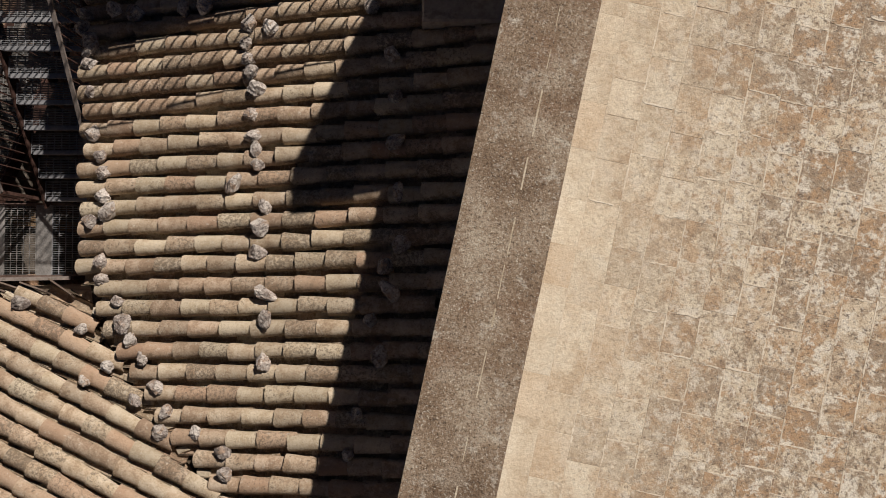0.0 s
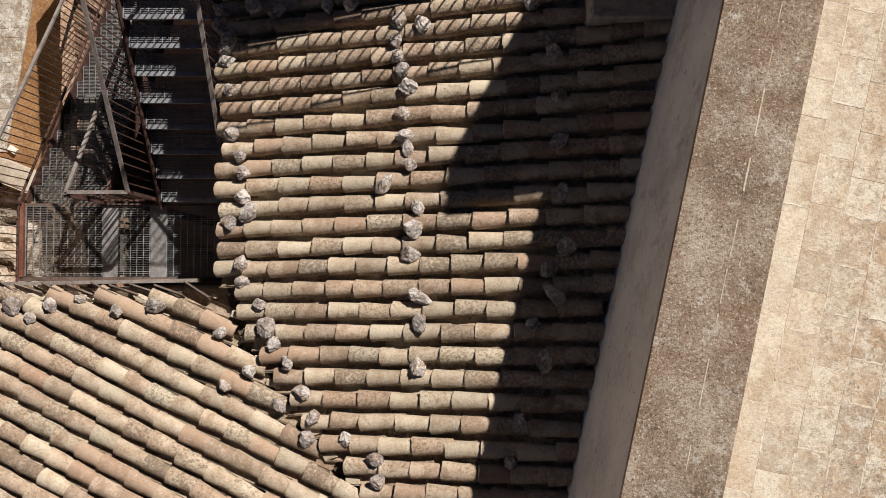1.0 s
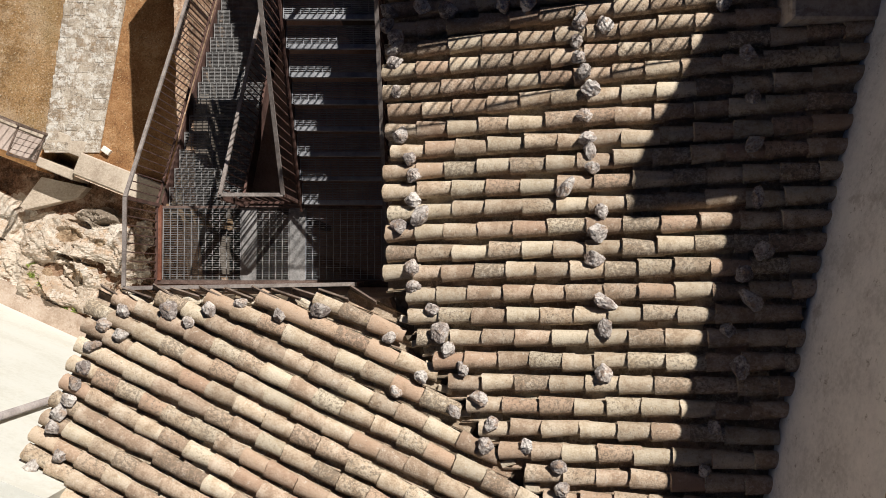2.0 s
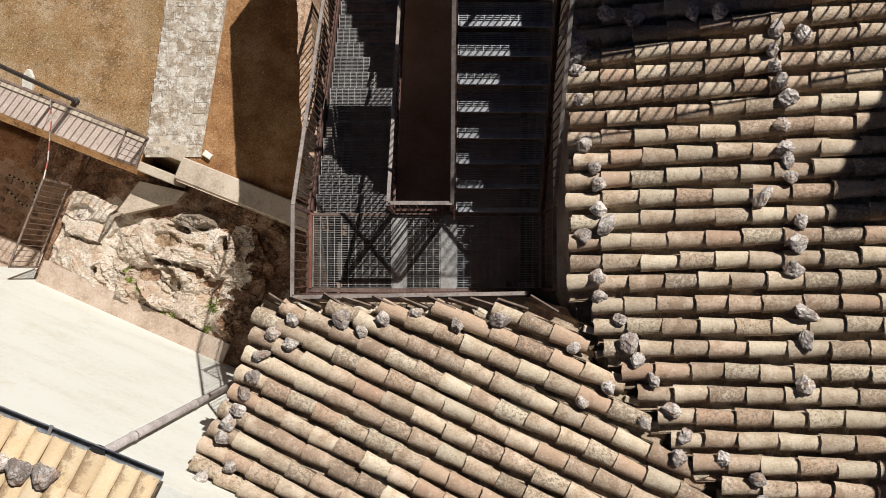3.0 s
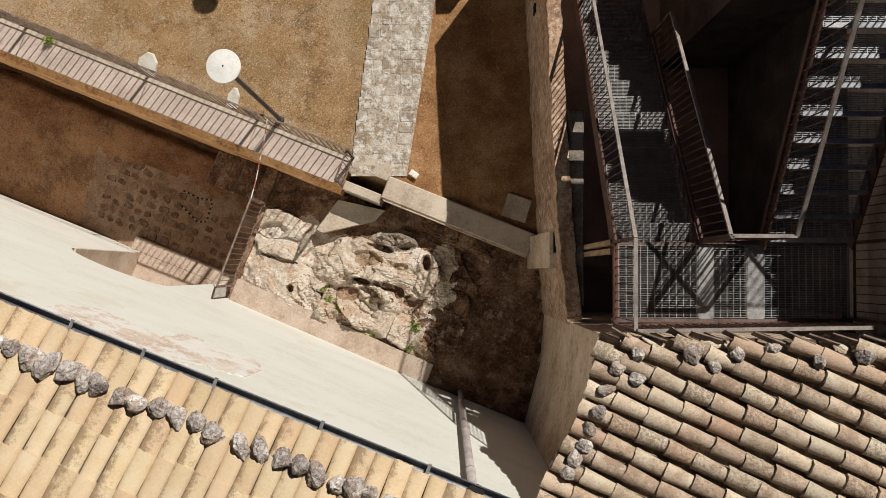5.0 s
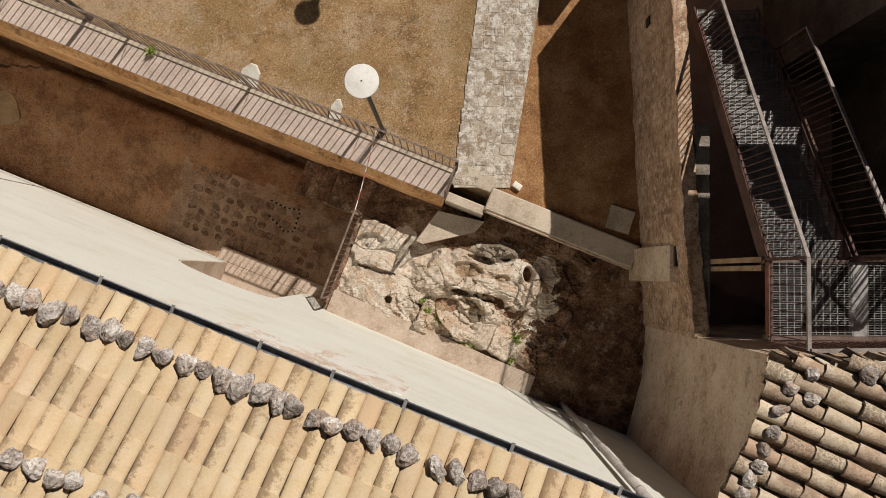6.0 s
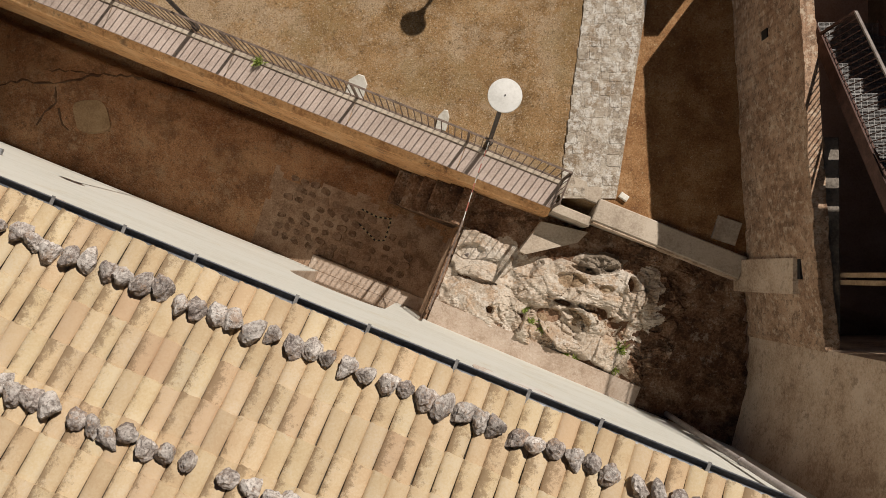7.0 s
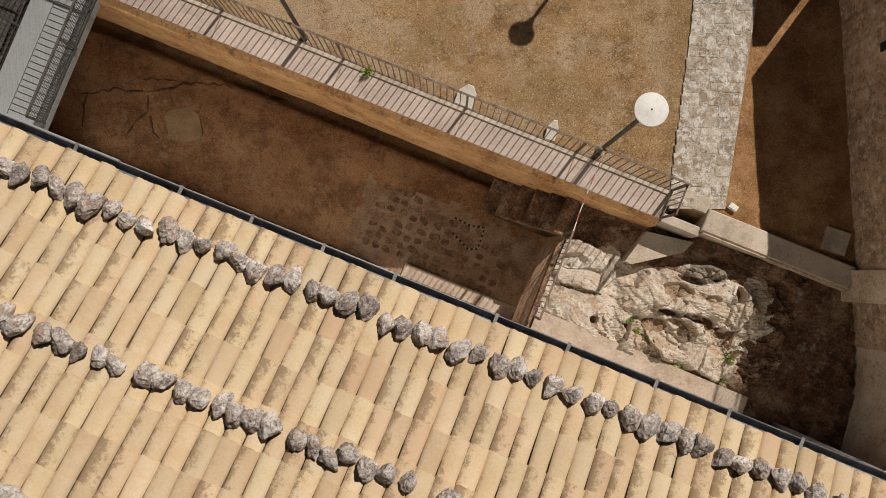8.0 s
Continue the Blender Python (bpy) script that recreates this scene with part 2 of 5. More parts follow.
# Ledge cement darkened to hold the shade between its sun patches.
M_LEDGE = material("shade_dark_cement", [(0.10, 0.085, 0.07), (0.17, 0.145, 0.12), (0.26, 0.225, 0.19)], big=2.5, fine=24, bump=0.8, grain=24)
M_COURT = material("dark_court_floor", [(0.24, 0.165, 0.13), (0.33, 0.235, 0.19), (0.40, 0.30, 0.25)], big=1.1, bump=0.4)
M_WHITE = material("white_limewash", [(0.62, 0.615, 0.55), (0.67, 0.672, 0.615), (0.685, 0.69, 0.64)], big=0.9, fine=14, bump=0.35, grain=25, rough=0.85, streak=(0.5, 1.6, 2.0, 21.6),
                   spots=[((0.58, 0.54, 0.42), 0.9, 0.62, 0.5), ((0.47, 0.42, 0.34), 7.0, 0.66, 0.5), ((0.3, 0.22, 0.16), 16.0, 0.7, 0.6)])
M_OCHRE = material("ochre_render", [(0.363, 0.180, 0.077), (0.572, 0.309, 0.135), (0.660, 0.376, 0.175), (0.726, 0.453, 0.240)], big=1.0, fine=16, bump=0.6, grain=24,
                   spots=[((0.16, 0.10, 0.06), 2.2, 0.6, 0.7), ((0.10, 0.06, 0.035), 5.0, 0.62, 0.75), ((0.2, 0.13, 0.08), 10.0, 0.63, 0.6)])
M_WALL = material("weathered_tan_render", [(0.36, 0.25, 0.17), (0.51, 0.38, 0.27), (0.59, 0.46, 0.34), (0.66, 0.54, 0.42)], big=1.3, fine=22, bump=1.0, grain=16,
                  spots=[((0.22, 0.15, 0.10), 5.0, 0.585, 0.6), ((0.15, 0.105, 0.075), 18.0, 0.60, 0.65), ((0.68, 0.58, 0.46), 9.0, 0.60, 0.6)])
M_WEST = material("streaked_tan_render", [(0.284, 0.168, 0.103), (0.420, 0.267, 0.171), (0.499, 0.337, 0.226), (0.567, 0.406, 0.287)], big=1.6, fine=26, bump=1.0, grain=18, streak=(5.0, 0.9, 1.0, 0.0),
                  spots=[((0.19, 0.115, 0.072), 3.0, 0.55, 0.7), ((0.12, 0.078, 0.052), 13.0, 0.565, 0.8), ((0.64, 0.52, 0.39), 7.0, 0.565, 0.75), ((0.08, 0.055, 0.04), 40.0, 0.60, 0.7), ((0.64, 0.55, 0.44), 34.0, 0.61, 0.6)])
M_GREYWALL = material("grey_cement_face", [(0.54, 0.545, 0.555), (0.68, 0.685, 0.695), (0.76, 0.76, 0.765)], big=2.0, fine=20, bump=0.6, grain=25, spots=[((0.14, 0.13, 0.12), 9.0, 0.63, 0.7), ((0.27, 0.25, 0.235), 1.6, 0.61, 0.5)])
M_COPING = material("lichened_mortar_coping", [(0.165, 0.112, 0.074), (0.238, 0.17, 0.117), (0.305, 0.23, 0.165), (0.43, 0.36, 0.28)], big=2.2, fine=38, bump=1.0, grain=50,
                    spots=[((0.22, 0.135, 0.085), 2.0, 0.56, 0.6), ((0.40, 0.335, 0.265), 3.0, 0.575, 0.5), ((0.60, 0.56, 0.49), 4.5, 0.605, 0.6), ((0.055, 0.04, 0.03), 40.0, 0.57, 0.8), ((0.66, 0.62, 0.54), 62.0, 0.59, 0.8)])
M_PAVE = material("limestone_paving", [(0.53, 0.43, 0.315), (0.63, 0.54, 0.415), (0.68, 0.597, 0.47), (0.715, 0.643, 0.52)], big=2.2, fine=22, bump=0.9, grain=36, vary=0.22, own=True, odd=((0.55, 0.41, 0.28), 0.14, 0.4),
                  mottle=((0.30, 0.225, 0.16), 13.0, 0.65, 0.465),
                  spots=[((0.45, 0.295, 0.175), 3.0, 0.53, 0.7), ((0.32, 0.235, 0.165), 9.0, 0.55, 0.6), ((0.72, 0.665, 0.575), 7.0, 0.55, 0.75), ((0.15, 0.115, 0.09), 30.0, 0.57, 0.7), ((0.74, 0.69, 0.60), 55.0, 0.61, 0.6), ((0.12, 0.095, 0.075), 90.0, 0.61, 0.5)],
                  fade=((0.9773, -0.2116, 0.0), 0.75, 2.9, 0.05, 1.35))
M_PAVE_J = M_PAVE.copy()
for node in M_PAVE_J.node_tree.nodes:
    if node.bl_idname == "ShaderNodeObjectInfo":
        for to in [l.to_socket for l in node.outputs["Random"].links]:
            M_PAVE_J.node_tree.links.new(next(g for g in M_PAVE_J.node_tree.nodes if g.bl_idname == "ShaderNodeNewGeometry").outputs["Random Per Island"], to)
M_JOINT = material("pale_joint_mortar", [(0.56, 0.475, 0.37), (0.68, 0.60, 0.49), (0.75, 0.685, 0.58)], big=3)
M_FLAG = material("grey_flagstone", [(0.27, 0.218, 0.163), (0.37, 0.315, 0.25), (0.45, 0.395, 0.325)], big=2.0, fine=25, bump=1.0, grain=24, vary=0.55,
                  spots=[((0.25, 0.165, 0.09), 1.5, 0.57, 0.65), ((0.22, 0.155, 0.095), 6.0, 0.585, 0.7), ((0.62, 0.59, 0.54), 7.0, 0.535, 0.85), ((0.13, 0.105, 0.08), 18.0, 0.57, 0.75), ((0.64, 0.61, 0.56), 40.0, 0.6, 0.7)])
M_CONC = material("worn_concrete", [(0.33, 0.27, 0.21), (0.46, 0.385, 0.305), (0.55, 0.475, 0.385)], big=1.8, fine=24, bump=0.5, grain=50, vary=0.3, spots=[((0.24, 0.185, 0.135), 5.0, 0.61, 0.5)])
M_LIP = material("pinkish_worn_concrete", [(0.34, 0.255, 0.19), (0.45, 0.355, 0.28), (0.51, 0.42, 0.345)], big=1.8, fine=24, bump=0.6, grain=30, spots=[((0.26, 0.185, 0.13), 4.0, 0.6, 0.6), ((0.6, 0.53, 0.45), 7.0, 0.6, 0.5)])
# Plaster pink, with bounced light worked into the tone.
M_REVEAL = material("bounce_pink_plaster", [(0.55, 0.43, 0.33), (0.66, 0.55, 0.45), (0.72, 0.63, 0.54)], big=2.0, fine=20, bump=0.6, grain=25, spots=[((0.4, 0.28, 0.2), 6.0, 0.6, 0.6)])
M_WALK = material("pinkish_walkway_concrete", [(0.360, 0.283, 0.242), (0.453, 0.365, 0.316), (0.525, 0.432, 0.381)], big=1.4, fine=34, bump=0.7, grain=60, vary=0.2,
                  spots=[((0.27, 0.215, 0.18), 3.0, 0.6, 0.4), ((0.60, 0.55, 0.50), 48.0, 0.6, 0.6), ((0.20, 0.16, 0.135), 60.0, 0.59, 0.6)])
M_IRON = material("rusty_brown_iron", [(0.07, 0.042, 0.033), (0.115, 0.074, 0.06), (0.17, 0.12, 0.10)], big=6, fine=40, rough=0.75, bump=0.3, metallic=0.1)
M_BALUSTER = material("dark_rust_red_iron", [(0.05, 0.024, 0.018), (0.085, 0.042, 0.032), (0.13, 0.07, 0.055)], big=6, fine=40, rough=0.8, bump=0.3, metallic=0.1)
M_HANDRAIL = material("dull_grey_handrail", [(0.17, 0.14, 0.125), (0.25, 0.215, 0.195), (0.33, 0.29, 0.265)], big=6, fine=40, rough=0.65, bump=0.2, metallic=0.2)
M_DARKIRON = material("dark_painted_iron", [(0.04, 0.035, 0.032), (0.065, 0.056, 0.05), (0.1, 0.083, 0.073)], big=6, rough=0.7, bump=0.2, metallic=0.1)
M_RUST = material("dull_rusty_rail", [(0.10, 0.07, 0.055), (0.17, 0.125, 0.1), (0.24, 0.185, 0.155)], big=6, rough=0.8, bump=0.3)
M_STEEL = material("galvanised_grating", [(0.18, 0.177, 0.174), (0.28, 0.272, 0.265), (0.37, 0.36, 0.35)], big=5, rough=0.55, bump=0.2, metallic=0.4)
# Lighter, bluer copy of the steel: sky light painted onto the right flight.
M_SKYLIT_STEEL = material("skylit_galvanised_grating", [(0.196, 0.203, 0.221), (0.280, 0.287, 0.306), (0.350, 0.357, 0.375)], big=5, rough=0.5, bump=0.2, metallic=0.2)
M_RED = material("red_oxide_steel", [(0.11, 0.04, 0.025), (0.18, 0.07, 0.042), (0.24, 0.11, 0.075)], big=5, rough=0.7, bump=0.3)
M_GUTTER = material("grey_zinc_gutter", [(0.10, 0.11, 0.13), (0.16, 0.17, 0.19), (0.23, 0.24, 0.26)], big=3, rough=0.5, bump=0.1, metallic=0.4)
M_PIPE = material("dull_pinkish_pipe", [(0.26, 0.23, 0.22), (0.36, 0.32, 0.305), (0.43, 0.39, 0.37)], big=4, rough=0.6, bump=0.2)
M_LAMP = material("white_lamp_shade", [(0.66, 0.65, 0.61), (0.74, 0.73, 0.69), (0.78, 0.77, 0.74)], big=5, rough=0.5, bump=0.1)
M_DARK = material("black_plastic", [(0.012, 0.012, 0.013), (0.02, 0.02, 0.022)], rough=0.6, bump=0.1)
M_MARBLE = material("white_marble", [(0.62, 0.58, 0.5), (0.74, 0.71, 0.64), (0.78, 0.76, 0.7)], big=4, bump=0.3)
M_LEAF = material("green_weed", [(0.135, 0.180, 0.026), (0.225, 0.285, 0.058), (0.360, 0.405, 0.104)], big=8, vary=0.5, by="island", bump=0.2)
M_WOOD = material("dry_timber", [(0.2, 0.13, 0.075), (0.33, 0.225, 0.135), (0.42, 0.3, 0.19)], big=3, fine=30, bump=0.5)
M_TAPE_R = material("red_tape", [(0.42, 0.13, 0.1), (0.48, 0.17, 0.14)], bump=0.1)
M_TAPE_W = material("white_tape", [(0.66, 0.64, 0.6), (0.74, 0.72, 0.68)], bump=0.1)
M_TAPE_Y = material("yellow_tape", [(0.36, 0.28, 0.15), (0.44, 0.36, 0.22)], bump=0.1)

# ---- mesh helpers ----
rng = random.Random(7)
D2, N2 = Vector((0.9298, -0.3681, 0)), Vector((0.3681, 0.9298, 0))  # along and across the lower house
TURNED = -21.6


def sn(s, n, z=0.0):
    return D2 * s + N2 * n + Vector((0, 0, z))


def mesh(name, verts, faces, mat, smooth=False):
    me = bpy.data.meshes.new(name)
    me.from_pydata([tuple(v) for v in verts], [], faces)
    me.materials.append(mat)
    if smooth:
        me.polygons.foreach_set("use_smooth", [True] * len(me.polygons))
    me.update()
    return me


def link(name, me, parent=None, m=None, label=""):
    ob = new(name, me)
    if parent is not None:
        ob.parent = parent
    if m is not None:
        ob.matrix_basis = m
    if label:
        tagged(ob, label)
    return ob


class Shape:
    """Collects boxes, prisms and tubes for one mesh."""

    def __init__(self):
        self.v, self.f = [], []

    def add(self, verts, faces):
        k = len(self.v)
        self.v += [tuple(v) for v in verts]
        self.f += [tuple(i + k for i in f) for f in faces]
        return self

    def box(self, x0, x1, y0, y1, z0, z1, m=None, c=0.0):
        """A box, its upper edges cut by c."""
        vs = [(x0, y0, z0), (x1, y0, z0), (x1, y1, z0), (x0, y1, z0)]
        if c:
            vs += [(x0, y0, z1 - c), (x1, y0, z1 - c), (x1, y1, z1 - c), (x0, y1, z1 - c)]
            vs += [(x0 + c, y0 + c, z1), (x1 - c, y0 + c, z1), (x1 - c, y1 - c, z1), (x0 + c, y1 - c, z1)]
            fs = [(3, 2, 1, 0)]
            for b in (0, 4):
                fs += [(b + i, b + (i + 1) % 4, b + 4 + (i + 1) % 4, b + 4 + i) for i in range(4)]
            fs.append((8, 9, 10, 11))
        else:
            vs += [(x0, y0, z1), (x1, y0, z1), (x1, y1, z1), (x0, y1, z1)]
            fs = [(3, 2, 1, 0), (4, 5, 6, 7)] + [(i, (i + 1) % 4, 4 + (i + 1) % 4, 4 + i) for i in range(4)]
        if m is not None:
            vs = [m @ Vector(v) for v in vs]
        return self.add(vs, fs)

    def prism(self, outline, z0, z1):
        """An upright prism over an outline; z0 and z1 are numbers or functions of (x, y)."""
        n = len(outline)
        lo = [(x, y, z0(x, y) if callable(z0) else z0) for x, y in outline]
        hi = [(x, y, z1(x, y) if callable(z1) else z1) for x, y in outline]
        fs = [tuple(range(n - 1, -1, -1)), tuple(range(n, 2 * n))]
        fs += [(i, (i + 1) % n, n + (i + 1) % n, n + i) for i in range(n)]
        return self.add(lo + hi, fs)

    def beam(self, p, q, w, h):
        """A bar of width w and height h from p to q."""
        p, q = Vector(p), Vector(q)
        d = (q - p).normalized()
        side = d.cross(Vector((0, 0, 1)))
        side = side.normalized() if side.length > 1e-3 else Vector((1, 0, 0))
        up = side.cross(d)
        a, b = side * w / 2, up * h / 2
        vs = [e + i * a + j * b for e in (p, q) for i, j in ((-1, -1), (1, -1), (1, 1), (-1, 1))]
        return self.add(vs, [(0, 1, 2, 3), (7, 6, 5, 4), (0, 4, 5, 1), (1, 5, 6, 2), (2, 6, 7, 3), (3, 7, 4, 0)])

    def tube(self, p, q, r0, r1=None, n=10):
        p, q = Vector(p), Vector(q)
        r1 = r0 if r1 is None else r1
        d = (q - p).normalized()
        a = d.orthogonal().normalized()
        b = d.cross(a)
        vs = []
        for e, r in ((p, r0), (q, r1)):
            vs += [e + a * math.cos(t * math.tau / n) * r + b * math.sin(t * math.tau / n) * r for t in range(n)]
        fs = [(i, (i + 1) % n, n + (i + 1) % n, n + i) for i in range(n)] + [tuple(range(n - 1, -1, -1)), tuple(range(n, 2 * n))]
        return self.add(vs, fs)

    def mesh(self, name, mat, smooth=False):
        return mesh(name, self.v, self.f, mat, smooth)

    def part(self, name, mat, parent=None, label="", smooth=False):
        return link(name, self.mesh(name, mat, smooth), parent, None, label)


def thing(name, label, category, group="", kind=""):
    return tagged(new(name), label, category, group, kind)


def lerp(points, u):
    """Piecewise straight line through (u, v) points, run on past its ends."""
    pts = sorted(points)
    for (a, va), (b, vb) in zip(pts, pts[1:]):
        if u <= b or (b, vb) == pts[-1]:
            return va + (vb - va) * (u - a) / (b - a)


def subdivided(outline, step):
    out = []
    for (x0, y0), (x1, y1) in zip(outline, outline[1:] + outline[:1]):
        k = max(1, int(math.hypot(x1 - x0, y1 - y0) / step))
        out += [(x0 + (x1 - x0) * i / k, y0 + (y1 - y0) * i / k) for i in range(k)]
    return out


# ---- ground ----
def ground_height(x, y):
    p = Vector((x, y, 0))
    s, n = p.dot(D2), p.dot(N2)
    rough = noise.noise((x * 1.3, y * 1.3, 0)) * 0.03 + noise.noise((x * 5, y * 5, 3)) * 0.012
    if -27.0 < s < -12.55 and -5.8 < n < -1.9:  # the sunken yard, with a dip added along its wall to darken the foot
        fall = min(1.0, max(0.0, (-3.1 - n) / 1.5)) * (0.18 + 0.3 * min(1.0, max(0.0, (-15.2 - s) / 0.9)))
        return -2.5 - fall + rough * 1.6 - 0.28 * min(1.0, max(0.0, (n + 2.42) / 0.1))
    if -12.55 <= s and n < -1.85 and n > -6.0 and x < -7.25:
        return -1.05 + 0.77 * min(1.0, max(0.0, (s + 12.4) / 4.4)) + rough * 1.5
    if -11.0 < s < -10.2 and -1.95 < n < -1.66:
        return -0.45
    if n < -1.85:
        return -0.4
    if n > -1.5 and x < -7.6:
        far = max(0.0, 1 - max(0, abs(s + 12) - 11) / 2) * max(0.0, 1 - max(0, n - 7) / 2)
        return rough * 0.8 * far
    return 0.0


def build_ground():
    s0, s1, n0, n1, step = -27.0, 4.0, -11.0, 10.0, 0.11
    ns, nn = int((s1 - s0) / step), int((n1 - n0) / step)
    vs, fs, ms = [], [], []
    for j in range(nn + 1):
        for i in range(ns + 1):
            p = sn(s0 + i * step, n0 + j * step)
            edge = i in (0, ns) or j in (0, nn)
            vs.append((p.x, p.y, -0.0 if edge else ground_height(p.x, p.y)))
    for j in range(nn):
        for i in range(ns):
            a = j * (ns + 1) + i
            fs.append((a, a + 1, a + ns + 2, a + ns + 1))
            s, n = s0 + (i + 0.5) * step, n0 + (j + 0.5) * step
            c = sn(s, n)
            k = 0
            if n < -1.9:
                k = 1 if s < -12.5 else 2
            if k == 1 and -16.6 < s + 0.25 * noise.noise((c.x * 2, c.y * 2, 3)) and n + 0.3 * noise.noise((c.x * 2.5, c.y * 2.5, 6)) < -3.15:
                k = 4
            if n > -1.6 and c.y < 9 and c.x > lerp([(2.0, -9.86), (2.66, -9.76), (5.83, -9.25), (9.0, -8.8)], c.y) - 0.1 + 0.15 * noise.noise((c.x * 2, c.y * 2, 8)):
                k = 5
            if c.x > -7.3:
                k = 3
            ms.append(k)
    corners = [0, ns, (nn + 1) * (ns + 1) - 1, nn * (ns + 1)]
    far = [len(vs) + i for i in range(4)]
    vs += [sn(*q) for q in ((-600, -600), (600, -600), (600, 600), (-600, 600))]
    for i in range(4):
        fs.append((far[i], far[(i + 1) % 4], corners[(i + 1) % 4], corners[i]))
        ms.append(0)
    me = mesh("ground", vs, fs, M_LAWN, True)
    for m in (M_YARD, M_SOIL, M_COURT, M_COBBLEBED, M_EARTH):
        me.materials.append(m)
    me.polygons.foreach_set("material_index", ms)
    tagged(link("ground", me), "dry brown lawn with a sunken earth yard", "ground", kind="structure")


build_ground()

# ---- stones ----


def stone_mesh(seed, flat=0.75, point=0.0):
    bm = bmesh.new()
    bmesh.ops.create_icosphere(bm, subdivisions=3, radius=1.0)
    off = Vector((seed * 7.3, seed * 3.1, seed))
    r = random.Random(seed)
    cuts = [(Vector((r.uniform(-1, 1), r.uniform(-1, 1), r.uniform(-0.6, 1))).normalized(), r.uniform(0.52, 0.8)) for _ in range(17)]
    sx, sy = r.uniform(1.0, 1.3), r.uniform(0.75, 1.05)
    for v in bm.verts:
        c = v.co.normalized()
        d = 1.0 + 0.28 * noise.noise(c * 1.3 + off)
        for nrm, lim in cuts:
            k = c.dot(nrm) * d
            if k > lim:
                d *= 1 - 0.96 * (k - lim) / k
        d += 0.12 * noise.noise(c * 3.0 + off) + 0.07 * noise.noise(c * 7 + off) + 0.045 * noise.noise(c * 15 + off)
        v.co = Vector((c.x * d * sx, c.y * d * sy * (1 - point * c.x), c.z * d * flat * (1 - 0.5 * point * c.x)))
    me = bpy.data.meshes.new("stone")
    bm.to_mesh(me)
    bm.free()
    me.materials.append(M_ROCK)
    return me


STONES = [stone_mesh(i + 1) for i in range(9)]
POINTED = [stone_mesh(i + 20, 0.85, 0.2) for i in range(12)]


def put_stone(x, y, z, size, label, group, along=None):
    """A loose stone about size metres across, resting at height z."""
    ob = link("stone", rng.choice(STONES if along is None else POINTED), None,
              Matrix.LocRotScale((x, y, z + size * 0.28), Euler((rng.uniform(-0.25, 0.25), rng.uniform(-0.25, 0.25), rng.uniform(0, 6.28) if along is None else along + rng.gauss(0, 0.35))),
                                  [size / 2 * rng.uniform(0.9, 1.1) * k for k in ((1, 1, 1) if along is None else (0.98, 0.98, 1.0))]))
    return tagged(ob, label, "stone", group)


# ---- roof tiles ----


def tile_shape(length, low, top, high, thick=0.014, n=7, seed=0, bent=0.0):
    """A curved clay tile along x: its low end at x = 0, widths low and top, height high; one closed shell."""
    r = random.Random(seed)
    vs, fs = [], []
    ends = [0.0, length * 0.5, length]
    for e, x in enumerate(ends):
        w = low + (top - low) * x / length
        h = high * (1 - 0.16 * x / length)
        for shell in (0, 1):
            for i in range(n + 1):
                a = math.pi * i / n
                k = 1 - shell * thick * 2 / w
                jig = r.uniform(-0.004, 0.004) if e != 1 else 0
                vs.append((x + jig * 2.2, -math.cos(a) * w / 2 * k + bent * x * x, (math.sin(a) ** 0.85 if a < math.pi - 1e-6 else 0) * (h - shell * thick) + jig * 0.6))
    ring = 2 * (n + 1)
    for e in range(2):
        for i in range(n):
            a, b = e * ring + i, (e + 1) * ring + i
            fs.append((a, a + 1, b + 1, b))
            a, b = a + n + 1, b + n + 1
            fs.append((a + 1, a, b, b + 1))
    for e in (0, 2):
        base = len(vs)
        vs += vs[e * ring:(e + 1) * ring]
        for i in range(n):
            a = base + i
            q = (a, a + n + 1, a + n + 2, a + 1)
            fs.append(q if e == 0 else q[::-1])
    return vs, fs


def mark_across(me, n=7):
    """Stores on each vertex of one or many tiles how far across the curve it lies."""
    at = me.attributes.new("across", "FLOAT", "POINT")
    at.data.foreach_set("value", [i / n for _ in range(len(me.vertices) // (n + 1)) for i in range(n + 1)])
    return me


class Tiles:
    """Lays tiles: the first 300 as parts of the roof, the rest as joined geometry."""

    def __init__(self, roof, shapes, mat, mat_joined, near):
        self.roof, self.shapes, self.mat_joined, self.near = roof, shapes, mat_joined, near
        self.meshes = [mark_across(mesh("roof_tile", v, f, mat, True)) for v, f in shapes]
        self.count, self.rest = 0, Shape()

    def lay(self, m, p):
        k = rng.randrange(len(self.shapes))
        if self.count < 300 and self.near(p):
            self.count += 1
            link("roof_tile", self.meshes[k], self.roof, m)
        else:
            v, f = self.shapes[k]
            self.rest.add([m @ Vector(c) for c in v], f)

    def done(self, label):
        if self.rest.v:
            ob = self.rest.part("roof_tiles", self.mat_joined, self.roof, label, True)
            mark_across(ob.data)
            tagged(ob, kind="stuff")


